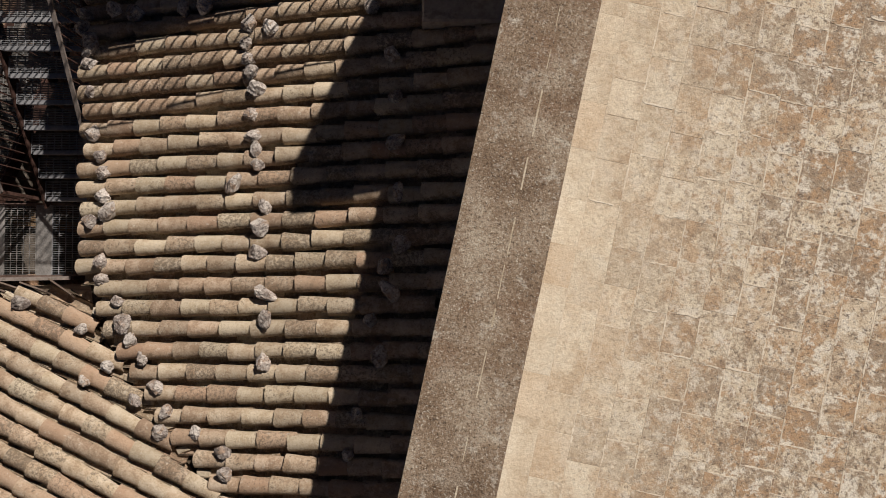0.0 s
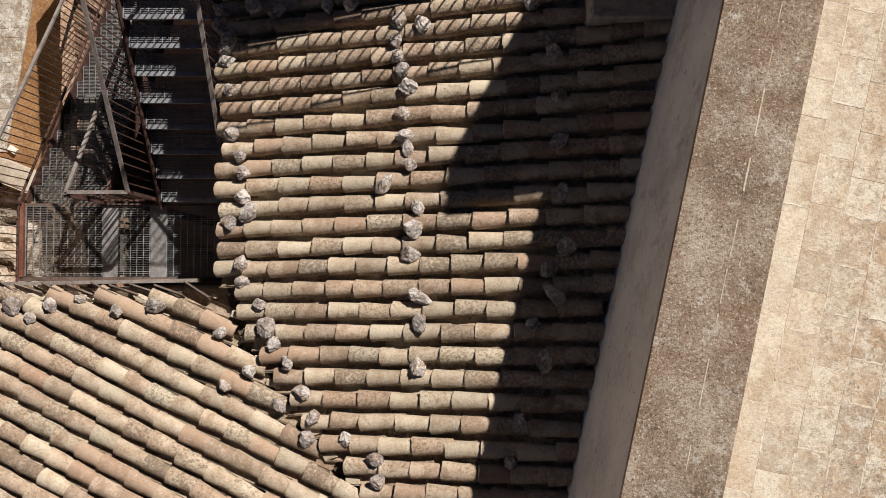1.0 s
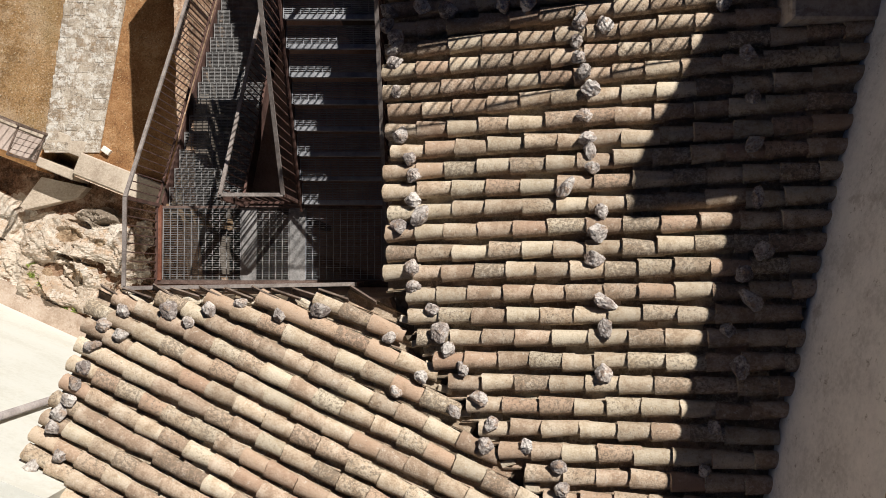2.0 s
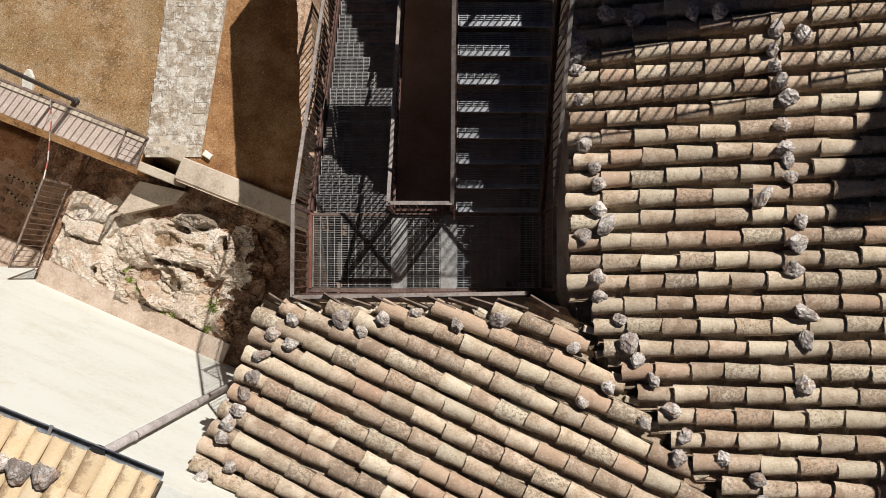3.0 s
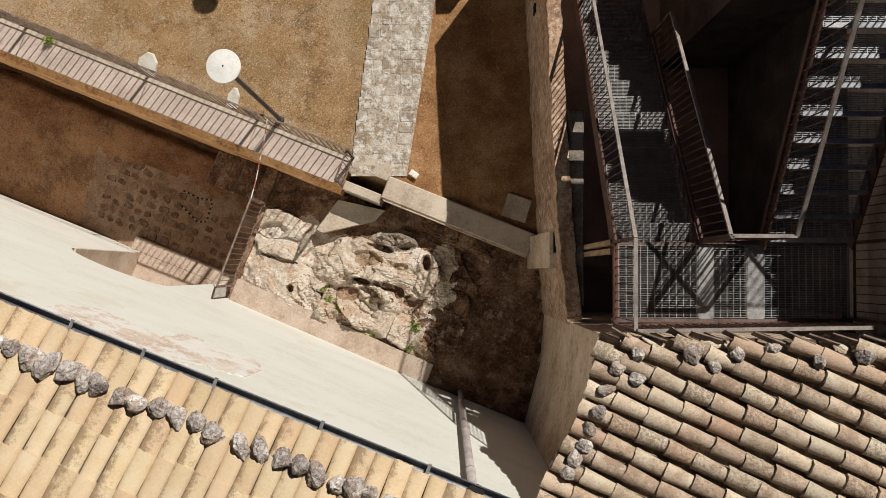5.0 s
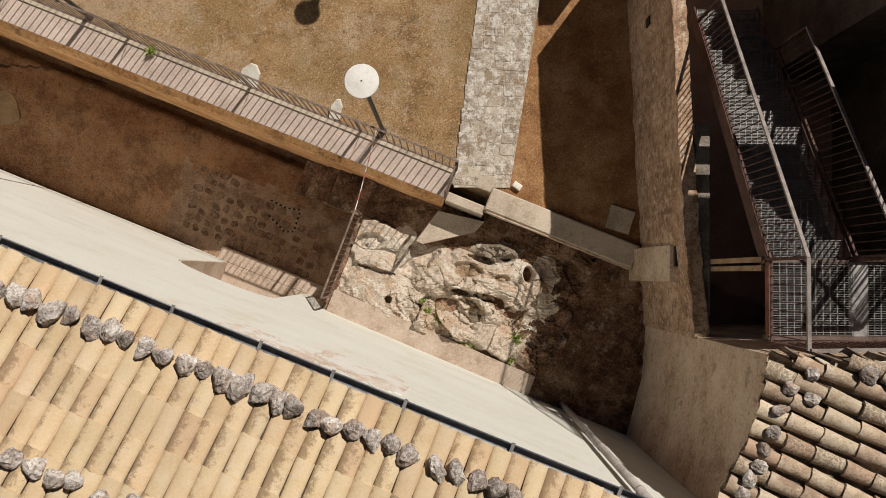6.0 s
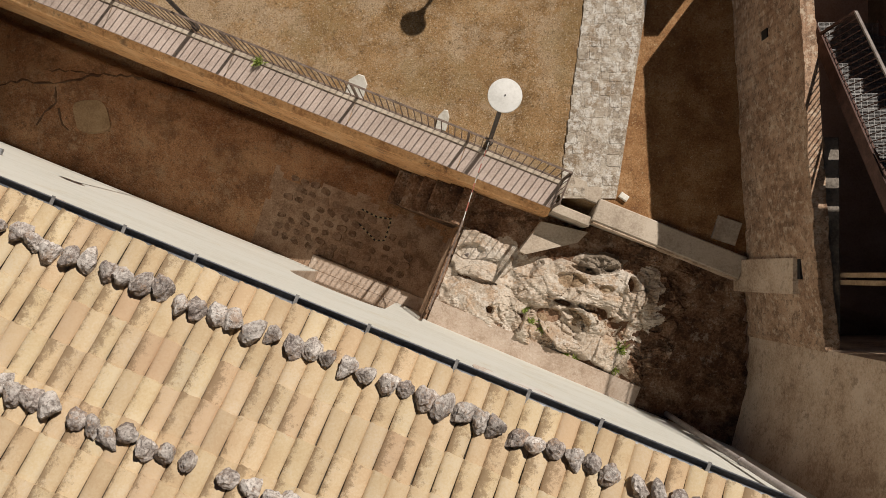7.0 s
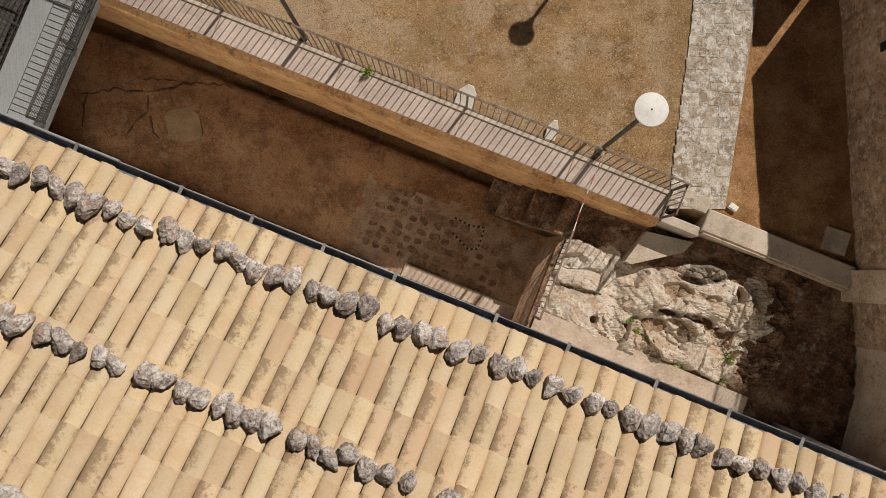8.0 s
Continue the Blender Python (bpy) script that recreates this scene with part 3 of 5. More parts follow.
def lay_row(tiles, p0, angle, length, step, plane, lift=0.0, wobble=0.006, even=False, wide=1.0):
    """Tiles uphill from p0 along a row, each lapped over the one below."""
    a = radians(angle)
    d = Vector((math.cos(a), math.sin(a), 0))
    k = 0
    run = rng.gauss(0, 0.006) if even else rng.uniform(-0.04, 0.02)
    while run < length:
        st = step * (rng.uniform(0.985, 1.015) if even else rng.uniform(0.88, 1.1))
        x, y = p0[0] + d.x * run, p0[1] + d.y * run
        x2, y2 = x + d.x * step, y + d.y * step
        z, z2 = plane(x, y), plane(x2, y2)
        pitch = math.atan2(z2 - z, step)
        off = rng.gauss(0, wobble)
        m = Matrix.LocRotScale((x - d.y * off, y + d.x * off, z + lift + (0.02 if even else 0.028) + rng.uniform(-0.004, 0.006)),
                               Euler((rng.gauss(0, 0.02 if even else 0.05), -(pitch - (0.042 if even else 0.055) + rng.gauss(0, 0.004 if even else 0.014)), a + rng.gauss(0, 0.004 if even else 0.024))), (st / step * 1.02, wide * rng.uniform(0.96, 1.05), rng.uniform(0.95, 1.06)))
        tiles.lay(m, (x, y))
        run += st
        k += 1

# ---- terrace building ----
U2, V2 = Vector((0.2116, 0.9773, 0)), Vector((0.9773, -0.2116, 0))  # along the parapet, and across it
UVM = Matrix.Translation((0.033, 0, 0)) @ Matrix.Rotation(math.atan2(V2.y, V2.x), 4, "Z")  # x across, y along
terrace = thing("terrace_building", "old masonry building with a stone-paved roof terrace and a mortar-capped parapet", "building")
Shape().box(0.01, 9.0, -5.5, 5.6, -0.5, 8.06, UVM).part("wall", M_GREYWALL, terrace)
parapet = Shape().box(0.0, 0.68, -5.5, 3.9, 8.06, 9.165, UVM).part("parapet", M_GREYWALL, terrace, "rendered grey parapet wall")
floor_bed = Shape().box(0.69, 8.9, -5.4, 5.5, 8.06, 8.1102, UVM).part("terrace_floor", M_JOINT, terrace, "pale mortar bed of the terrace")

# ---- houses under the old tiles ----


def main_top(x, y):
    return 7.40 + 0.27 * x - 0.02 * y


def annex_top(x, y):
    return 7.00 + 0.19 * x - 0.12 * y


def lower_top(x, y):
    return 6.60 + 0.405 * (-4.86 - Vector((x, y, 0)).dot(N2))


VALLEY = [(0.10, -3.93), (-0.47, -3.76), (-1.15, -3.39), (-1.64, -2.92), (-2.17, -2.46), (-3.2, -1.55)]  # y, x
main_house = thing("tiled_house", "old house with a weathered clay-tiled roof weighted with stones", "house")
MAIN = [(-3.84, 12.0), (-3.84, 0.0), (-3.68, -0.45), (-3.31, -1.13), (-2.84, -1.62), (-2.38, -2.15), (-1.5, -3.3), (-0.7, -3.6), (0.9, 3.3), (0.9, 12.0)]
# Lower wall darkened for shade in the court; upper wall stays paler.
Shape().prism(MAIN, -0.5, 4.3).part("wall", M_SHADEWALL, main_house, "foot of the house wall, the court's shade in its colour")
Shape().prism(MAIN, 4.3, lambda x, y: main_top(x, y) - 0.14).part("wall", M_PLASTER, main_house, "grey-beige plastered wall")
MAINR = [(-3.91, 12.0), (-3.91, 0.02), (-3.84, -0.45), (-3.47, -1.13), (-3.0, -1.62), (-2.54, -2.15), (-1.62, -3.3), (-0.72, -3.7), (0.6, 3.0), (0.6, 12.0)]
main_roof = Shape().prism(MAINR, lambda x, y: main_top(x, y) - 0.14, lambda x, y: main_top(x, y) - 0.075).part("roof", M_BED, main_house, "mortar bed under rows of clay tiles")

annex = thing("annex_house", "low annex with a tan rendered wall and a fanned clay-tiled roof", "house")
ANNEX = [(-7.2, -0.2), (-3.95, -0.2), (-3.5, -1.15), (-3.0, -1.7), (-2.5, -2.2), (-1.6, -3.3), (-1.6, -5.2), (-8.35, -5.2), (-7.62, -2.4), (-7.3, -1.2)]
Shape().prism(subdivided(ANNEX, 0.5), -1.2, lambda x, y: annex_top(x, y) - 0.13).part("wall", M_WALL, annex)
EAVE = [(-0.30, -7.34), (-0.87, -7.47), (-1.55, -7.83), (-2.05, -8.07), (-3.2, -8.6), (-5.2, -9.5)]  # y, x
ANNEXR = [(lerp(EAVE, y) + 0.02, y) for y in (-0.17, -0.87, -1.55, -2.05, -3.2, -5.2)] + [(-2.0, -5.2), (-1.7, -3.3), (-2.6, -2.2), (-3.1, -1.7), (-3.55, -1.15), (-3.98, -0.3), (-4.2, -0.17)]
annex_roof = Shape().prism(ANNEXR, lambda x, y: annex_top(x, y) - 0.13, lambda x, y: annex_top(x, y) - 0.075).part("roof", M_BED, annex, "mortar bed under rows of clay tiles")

lower_house = thing("lower_house", "whitewashed house with a pale yellow clay-tiled roof and a zinc gutter", "house")
SNM = Matrix.Rotation(radians(TURNED), 4, "Z")  # x along, y across
ARCH = [(-14.05 - 0.92 * math.cos(i * math.pi / 28), 0.42 + 0.68 * math.sin(i * math.pi / 28)) for i in range(29)]
face = [(-24.5, -2.9), (-14.97, -2.9)] + ARCH + [(-13.13, -2.9), (-6.15, -2.9), (-6.15, 6.36), (-24.5, 6.36)]
k = len(face)
white = Shape().add([sn(s, n, z) for n in (-5.5, -4.9) for s, z in face], [tuple(range(k)), tuple(range(2 * k - 1, k - 1, -1))] + [(i, k + i, k + (i + 1) % k, (i + 1) % k) for i in range(k)])
white.part("wall", M_WHITE, lower_house, "sunlit whitewashed wall with bare patches")
Shape().box(-24.4, -6.4, -12.0, -5.5, -2.9, 6.36, SNM).part("inner_wall", M_CONC, lower_house)
for lift, (ps, pz, rs, rz, seed) in enumerate(((-12.15, 5.2, 0.62, 0.72, 4.0), (-11.3, 4.85, 0.36, 1.05, 9.0), (-10.72, 4.6, 0.36, 0.7, 14.0), (-17.4, 5.0, 0.5, 0.5, 21.0))):
    patch = []
    for i in range(72):
        a = i * math.tau / 72
        r = 1 + 0.35 * noise.noise((math.cos(a) * 1.6, math.sin(a) * 1.6, seed)) + 0.16 * noise.noise((math.cos(a) * 6, math.sin(a) * 6, seed))
        patch.append((ps + rs * r * math.cos(a), min(6.3, pz + rz * r * math.sin(a))))
    k = len(patch)
    Shape().add([sn(s, n, z) for n in (-4.905, -4.896 + 0.004 * lift) for s, z in patch], [tuple(range(k - 1, -1, -1)), tuple(range(k, 2 * k))] + [(i, (i + 1) % k, k + (i + 1) % k, k + i) for i in range(k)]).part("bare_patch", M_PATCH, lower_house, "patch of bare pinkish plaster")
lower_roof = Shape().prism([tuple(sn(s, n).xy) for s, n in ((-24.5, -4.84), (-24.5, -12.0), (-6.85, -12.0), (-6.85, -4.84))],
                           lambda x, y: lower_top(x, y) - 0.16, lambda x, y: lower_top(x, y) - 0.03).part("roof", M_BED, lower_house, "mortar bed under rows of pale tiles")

# gutter with straps
gut = Shape()
prof = [(math.cos(a) * 0.062, math.sin(a) * 0.062) for a in [math.pi + i * math.pi / 8 for i in range(9)]]
prof += [(math.cos(a) * 0.054, math.sin(a) * 0.054) for a in [math.tau - i * math.pi / 8 for i in range(9)]]
vs = [sn(s, -4.755 + py, 6.60 + pz + 0.0) for s in (-24.5, -6.85) for py, pz in prof]
n = len(prof)
gut.add(vs, [(i, (i + 1) % n, n + (i + 1) % n, n + i) for i in range(n)])
gut.tube(sn(-24.5, -4.69, 6.603), sn(-6.85, -4.69, 6.603), 0.009, n=6)
gutter = gut.part("gutter", M_GUTTER, lower_house, "grey zinc half-round gutter", True)
STRAP = Shape().box(-0.018, 0.018, -0.075, 0.09, 0.0, 0.006).mesh("gutter_strap", M_STEEL)
s = -20.3
while s < -7.6:
    link("gutter_strap", STRAP, gutter, Matrix.Translation(sn(s, -4.757, 6.607)) @ SNM)
    s += rng.choice((0.78, 0.95, 1.1, 1.15))
pipe = Shape()
pb = sn(-7.55, -4.78)
pipe.tube(sn(-7.55, -4.80, 6.5), sn(-7.55, -4.80, -0.5), 0.052, n=14)
for z in (1.2, 3.4, 5.6):
    pipe.tube(sn(-7.55, -4.80, z), sn(-7.55, -4.80, z + 0.05), 0.06, n=14)
downpipe = pipe.part("downpipe", M_PIPE, lower_house, "dull grey downpipe", True)
Shape().tube(sn(-7.55, -4.77, 6.5), sn(-7.55, -4.76, 6.6), 0.06, 0.085, 12).part("outlet", M_DARK, downpipe, "black gutter outlet")

# ---- yard and garden walls ----
band = Shape()
cuts = [-24.0 + 0.2 * i for i in range(66)]
for a in cuts:
    foot = -2.06 + 0.07 * noise.noise((a * 0.9, 1, 3)) + 0.04 * noise.noise((a * 3.1, 4, 3))
    out = -2.2 + 0.012 * noise.noise((a * 2.0, 7, 3))
    band.v += [tuple(sn(a, n, z)) for n, z in ((out, foot), (out, -0.12), (-2.06, -0.022), (-1.62, -0.022), (-1.62, foot))]
band.f = [(5 * k + i, 5 * k + i + 5, 5 * k + (i + 1) % 5 + 5, 5 * k + (i + 1) % 5) for k in range(len(cuts) - 1) for i in range(5)] + [(0, 1, 2, 3, 4), tuple(5 * len(cuts) - 1 - i for i in range(5))]
tagged(band.part("wall_retaining", M_OCHRE), "ochre rendered retaining wall of the sunken yard", "wall", kind="structure")
# Footing takes the dark soil colour to paint the undercut's shadow line.
tagged(Shape().box(-24.0, -11.0, -2.09, -1.63, -3.3, -1.98, SNM).part("wall_footing", M_SOIL), "recessed footing under the retaining wall, dark for its shadow line", "wall", kind="structure")
lowwall = Shape().box(-10.25, -7.35, -2.0, -1.57, -1.2, 0.12, SNM, 0.02)
tagged(lowwall.part("wall_low", M_CONC), "low plastered garden wall with a flat top", "wall", kind="structure")
west = Shape()
WEST = [(-7.68, 6.95), (-7.42, 2.0), (-7.32, 0.6), (-7.22, -0.23), (-7.0, -0.23), (-7.1, 0.6), (-7.2, 2.0), (-7.46, 6.95)]
ragged = []
for (xa, ya), (xb, yb) in zip(WEST, WEST[1:] + WEST[:1]):
    k = max(1, int(abs(yb - ya) / 0.07))
    ragged += [(xa + (xb - xa) * i / k + (0.03 * noise.noise((xa, (ya + (yb - ya) * i / k) * 2.5, 3)) + 0.024 * noise.noise((xa, (ya + (yb - ya) * i / k) * 9, 6)) if 0 < i else 0), ya + (yb - ya) * i / k) for i in range(k)]
west.prism(ragged, -1.2, 2.67)
west.prism([(-7.76, 7.4), (-7.5, 7.4), (-7.6, 10.0), (-7.86, 10.0)], -0.5, 2.5)
tagged(west.part("wall_west", M_WEST), "tall weathered wall beside the stair court", "wall", kind="structure")

tagged(Shape().box(-7.21, -6.985, 0.05, 3.02, -1.0, 2.63, None, 0.01).part("wall_ledge", M_LEDGE), "grey cement ledge on the inner side of the tall wall", "ledge", kind="structure")
lean = [(-7.2, -1.2), (-7.53, -1.2), (-7.53, 0.1), (-7.42, 2.0), (-7.2, 2.06)]
buttress = Shape().add([(x, y, z) for y in (0.62, 1.2) for x, z in lean], [tuple(range(4, -1, -1)), tuple(range(5, 10))] + [(i, (i + 1) % 5, 5 + (i + 1) % 5, 5 + i) for i in range(5)])
tagged(buttress.part("wall_buttress", M_WALL), "pale plastered sloping buttress against the tall wall", "buttress", kind="structure")
# No hole is cut: a black box gives the slot's shade.
tagged(Shape().box(-7.375, -7.25, 0.86, 1.18, 2.06, 2.16).part("wall_notch", M_DARK), "black box standing in for the shaded slot above the buttress", "notch")
low = [(-7.36 - 0.1136 * i, -0.2 + 0.16 * noise.noise((i * 0.45, 2, 1)) + 0.07 * noise.noise((i * 1.7, 5, 1))) for i in range(26)]
rim = [(-10.2, 0.085), (-7.36, 0.085)] + low
k = len(rim)
tagged(Shape().add([sn(a, n, z) for n in (-2.03, -1.995) for a, z in rim], [tuple(range(k)), tuple(range(2 * k - 1, k - 1, -1))] + [(i, k + i, k + (i + 1) % k, (i + 1) % k) for i in range(k)]).part("wall_render", M_WALL), "ragged tan render on the face of the garden wall", "render", kind="structure")

# Black box set on the wall paints the shade of a small recess.
vent = Shape().box(-7.605, -7.4, 4.9, 5.05, 1.28, 1.5)
tagged(vent.part("wall_vent", M_DARK), "black box standing in for a small shaded recess", "vent")

# ---- steel staircase ----
stairs = thing("steel_staircase", "outdoor steel staircase with grating treads and brown iron railings", "staircase")


def grating(w, d, bars, cross, name, mat=M_STEEL):
    """A grating w by d, its corner at the origin, bars along x."""
    g = Shape()
    for i in range(bars + 1):
        y = 0.004 + (d - 0.008) * i / bars
        g.box(0, w, y - 0.003, y + 0.003, -0.03, 0)
    for i in range(cross + 1):
        x = 0.004 + (w - 0.008) * i / cross
        g.box(x - 0.004, x + 0.004, 0, d, -0.012, 0.001)
    g.box(-0.004, 0, 0, d, -0.035, 0.002)
    g.box(w, w + 0.004, 0, d, -0.035, 0.002)
    return g.mesh(name, mat)


def railing(path, height, gap, parent, mat=M_IRON, name="railing", bar=0.014, hand=(0.042, 0.03), foot=0.09, label="", top=None):
    """Handrail and foot rail over a path of floor points, with upright bars between."""
    up = Vector((0, 0, 1))
    pts = [Vector(p) for p in path]
    rail = link(name, None, parent, None, label)
    for a, b in zip(pts, pts[1:]):
        Shape().beam(a + up * height, b + up * height, *hand).part("handrail", top or mat, rail)
        Shape().beam(a + up * foot, b + up * foot, 0.03, 0.02).part("foot_rail", mat, rail)
    post = Shape().box(-0.02, 0.02, -0.02, 0.02, 0, height - 0.01).mesh("post", mat)
    stick = Shape().box(-bar / 2, bar / 2, -bar / 2, bar / 2, foot, height - 0.01).mesh("baluster", mat)
    for p in pts:
        link("post", post, rail, Matrix.Translation(p))
    for a, b in zip(pts, pts[1:]):
        k = max(1, round((b - a).xy.length / gap))
        turn = math.atan2((b - a).y, (b - a).x)
        for i in range(1, k):
            link("baluster", stick, rail, Matrix.Translation(a.lerp(b, i / k)) @ Matrix.Rotation(turn, 4, "Z"))
    return rail


LZ = 4.70
LEFT_GO, LEFT_RISE, RIGHT_GO, RIGHT_RISE = 0.275, 0.19, 0.275, 0.178
for x0, x1, bars in ((-6.92, -5.93, 30), (-5.74, -5.32, 30), (-5.11, -4.06, 30)):
    link("landing_grating", grating(x1 - x0, 0.9, bars, round((x1 - x0) / 0.09), "landing_grating", M_SKYLIT_STEEL if x0 > -5.2 else M_STEEL), stairs, Matrix.Translation((x0, -0.01, LZ)))
for x0, x1 in ((-5.925, -5.745), (-5.315, -5.115)):
    Shape().box(x0, x1, -0.03, 0.9, LZ - 0.1, LZ + 0.003, None, 0.004).part("landing_beam", M_STEEL, stairs)
Shape().box(-6.98, -4.02, -0.07, -0.02, LZ - 0.16, LZ + 0.02).box(-6.98, -4.02, 0.895, 0.925, LZ - 0.16, LZ).part("landing_frame", M_IRON, stairs)
Shape().box(-6.98, -6.93, -0.02, 0.93, LZ - 0.07, LZ + 0.04).part("edge_channel", M_RED, stairs, "rust-red steel edge channel")
TREAD_L = grating(0.97, 0.255, 12, 11, "tread")
TREAD_R = grating(1.03, 0.255, 12, 11, "tread", M_SKYLIT_STEEL)
NOSING = Shape().box(0.02, 1.01, -0.012, 0.04, -0.036, 0.005, None, 0.003).mesh("nosing", M_SKYLIT_STEEL)
for i in range(15):
    link("tread", TREAD_L, stairs, Matrix.Translation((-6.91, 0.925 + LEFT_GO * i, LZ - LEFT_RISE * (i + 1))))
for i in range(12):
    step = link("tread", TREAD_R, stairs, Matrix.Translation((-5.12, 0.94 + RIGHT_GO * i, LZ + RIGHT_RISE * (i + 1))))
    link("nosing", NOSING, step, None, "pale metal nosing, light put into its tone")
for x in (-6.95, -5.92):
    Shape().beam((x, 0.9, LZ - 0.13), (x, 0.9 + 15 * LEFT_GO, LZ - 0.13 - 15 * LEFT_RISE), 0.025, 0.24).part("stringer", M_BALUSTER, stairs)
for x in (-5.145, -4.06):
    Shape().beam((x, 0.9, LZ + 0.02), (x, 0.9 + 12 * RIGHT_GO, LZ + 0.02 + 12 * RIGHT_RISE), 0.025, 0.22).part("stringer", M_BALUSTER, stairs)
ue = 0.94 + RIGHT_GO * 12
link("landing_grating", grating(1.05, 1.1, 36, 12, "landing_grating"), stairs, Matrix.Translation((-5.1, ue, LZ + RIGHT_RISE * 12)))
down = lambda x, k: (x, 0.93 + LEFT_GO * k, LZ - LEFT_RISE * k)
rise = lambda x, k: (x, 0.93 + RIGHT_GO * k, LZ + RIGHT_RISE * k)
railing([(-4.34, -0.05, LZ), (-6.97, -0.10, LZ), (-6.97, 0.93, LZ), down(-6.97, 14)], 1.08, 0.105, stairs, M_BALUSTER, bar=0.012, top=M_HANDRAIL)
railing([down(-5.9, 12), down(-5.9, 0), (-5.9, 0.96, LZ), (-5.18, 0.96, LZ), rise(-5.18, 12)], 1.08, 0.105, stairs, M_BALUSTER, bar=0.012, top=M_HANDRAIL)
railing([(-4.03, -0.02, LZ), (-4.03, 0.93, LZ), rise(-4.03, 12)], 1.08, 0.105, stairs, M_BALUSTER, bar=0.012, top=M_HANDRAIL)
for y in (0.82, 0.93):
    Shape().box(-6.99, -6.91, y - 0.035, y + 0.035, -0.05, LZ - 0.16, None).part("timber_prop", M_WOOD, stairs, "dry timber prop under the landing")
for x, y, z in ((-4.06, -0.02, LZ - 0.1), (-5.5, 0.9, LZ - 0.1)):
    Shape().box(x - 0.05, x + 0.05, y - 0.05, y + 0.05, -0.05, z).part("column", M_IRON, stairs)

# Added block, out of view, that shades the upper left flight.
tagged(Shape().box(-5.1, -3.86, 4.36, 7.0, -0.5, 5.1).part("wall_stair_head", M_SHADEWALL), "unseen block added to shade the left flight of stairs", "wall", kind="structure")

# upper walkway at the terrace's level, and the turret that shades the tiles
upper = thing("upper_walkway", "steel walkway with an iron railing at the terrace level", "walkway")
Shape().box(-3.25, 0.75, 3.78, 4.6, 8.0, 8.1).part("deck", M_IRON, upper)
railing([(-3.25, 3.79, 8.1), (0.7, 3.79, 8.1)], 1.05, 0.125, upper, hand=(0.026, 0.016), foot=0.05)
for x in (-3.15, -1.9):
    Shape().box(x - 0.05, x + 0.05, 4.45, 4.55, 6.0, 8.02).part("column", M_IRON, upper)
turret = Shape()
prof = [(3.86, 7.0), (3.86, 11.05), (4.3, 11.05), (4.84, 9.9), (6.0, 9.9), (6.0, 7.0)]
turret.add([(0.87, y, z) for y, z in prof] + [(2.3, y, z) for y, z in prof], [tuple(range(6)), tuple(range(11, 5, -1))] + [(i, 6 + i, 6 + (i + 1) % 6, (i + 1) % 6) for i in range(6)])
tagged(turret.part("stair_turret", M_WALL), "tan rendered stair turret above the terrace", "turret")

# ---- walkway along the yard ----
walkway = thing("garden_walkway", "pale concrete walkway with an iron railing along the yard wall", "walkway")
Shape().box(-24.0, -11.0, -1.60, -1.52, -0.12, 0.045, SNM, 0.01).part("kerb", M_CONC, walkway, "pale kerb under the railing")
POSTS = [-24.0, -20.0, -17.55, -15.1, -12.9, -11.0]
for a, b in zip(POSTS, POSTS[1:]):
    Shape().box(a + 0.006, b - 0.006, -2.07, -1.605, -0.018, 0.014, SNM, 0.006).part("walkway_slab", M_WALK, walkway)
railing([sn(a, -1.5, 0.0) for a in POSTS], 1.08, 0.132, walkway, M_RUST, bar=0.014, hand=(0.034, 0.024), foot=0.035)
railing([sn(-11.0, -1.5, 0.0), sn(-11.0, -2.05, 0)], 1.0, 0.11, walkway, M_RUST, bar=0.011, hand=(0.03, 0.02))

# ---- yard fence ----
fence = thing("iron_fence", "rusty iron fence at the head of the yard steps", "fence")
railing([sn(-12.43, -2.9, -0.84), sn(-12.40, -4.62, -0.84)], 1.05, 0.105, fence, M_RUST, bar=0.011, hand=(0.035, 0.025))

# ---- lamp posts ----


def lamp_post(x, y, name="garden_lamp"):
    lamp = thing(name, "garden lamp post with a flat white disc shade", "lamp post", "garden lamps")
    Shape().tube((x, y, -0.1), (x, y, 3.72), 0.04, 0.035, 12).tube((x, y, -0.02), (x, y, 0.1), 0.075, 0.06, 12).part("pole", M_DARKIRON, lamp)
    d = Shape()
    n = 40
    rings = [(0.238, 3.775), (0.24, 3.785), (0.235, 3.795), (0.15, 3.806), (0.05, 3.815), (0.0, 3.816)]
    vs = [(x + r * math.cos(i * math.tau / n), y + r * math.sin(i * math.tau / n), z) for r, z in rings for i in range(n)]
    d.add(vs, [(k * n + i, k * n + (i + 1) % n, (k + 1) * n + (i + 1) % n, (k + 1) * n + i) for k in range(5) for i in range(n)] + [tuple(range(n - 1, -1, -1))])
    Shape().tube((x, y, 3.44), (x, y, 3.77), 0.045, 0.15, 20).part("lamp_head", M_DARKIRON, lamp, "dark tapered lamp head")
    shade = d.part("shade", M_LAMP, lamp, "flat white disc shade")
    Shape().tube((x, y, 3.812), (x, y, 3.83), 0.012, 0.008, 8).part("knob", M_DARK, shade)
    return lamp


lamp_post(-12.14, 3.36)
lamp_post(-11.29, 8.66)

# ---- stone path on the lawn ----
path = thing("stone_path", "path of worn grey flagstones across the dry lawn", "path", kind="structure")
PATH = [(8.5, -10.2, -8.9), (5.83, -10.4, -9.25), (2.66, -10.81, -9.76), (2.2, -10.9, -9.85)]  # y, west edge, east edge
bed = Shape().prism([(-10.83, 2.32), (-9.8, 2.32), (-9.74, 2.66), (-9.25, 5.83), (-8.9, 8.3), (-10.2, 8.3), (-10.4, 5.83), (-10.8, 2.66)], -0.06, 0.03).part("path_bed", M_FLAG, path, "worn mortar between the flagstones")
py = 2.36
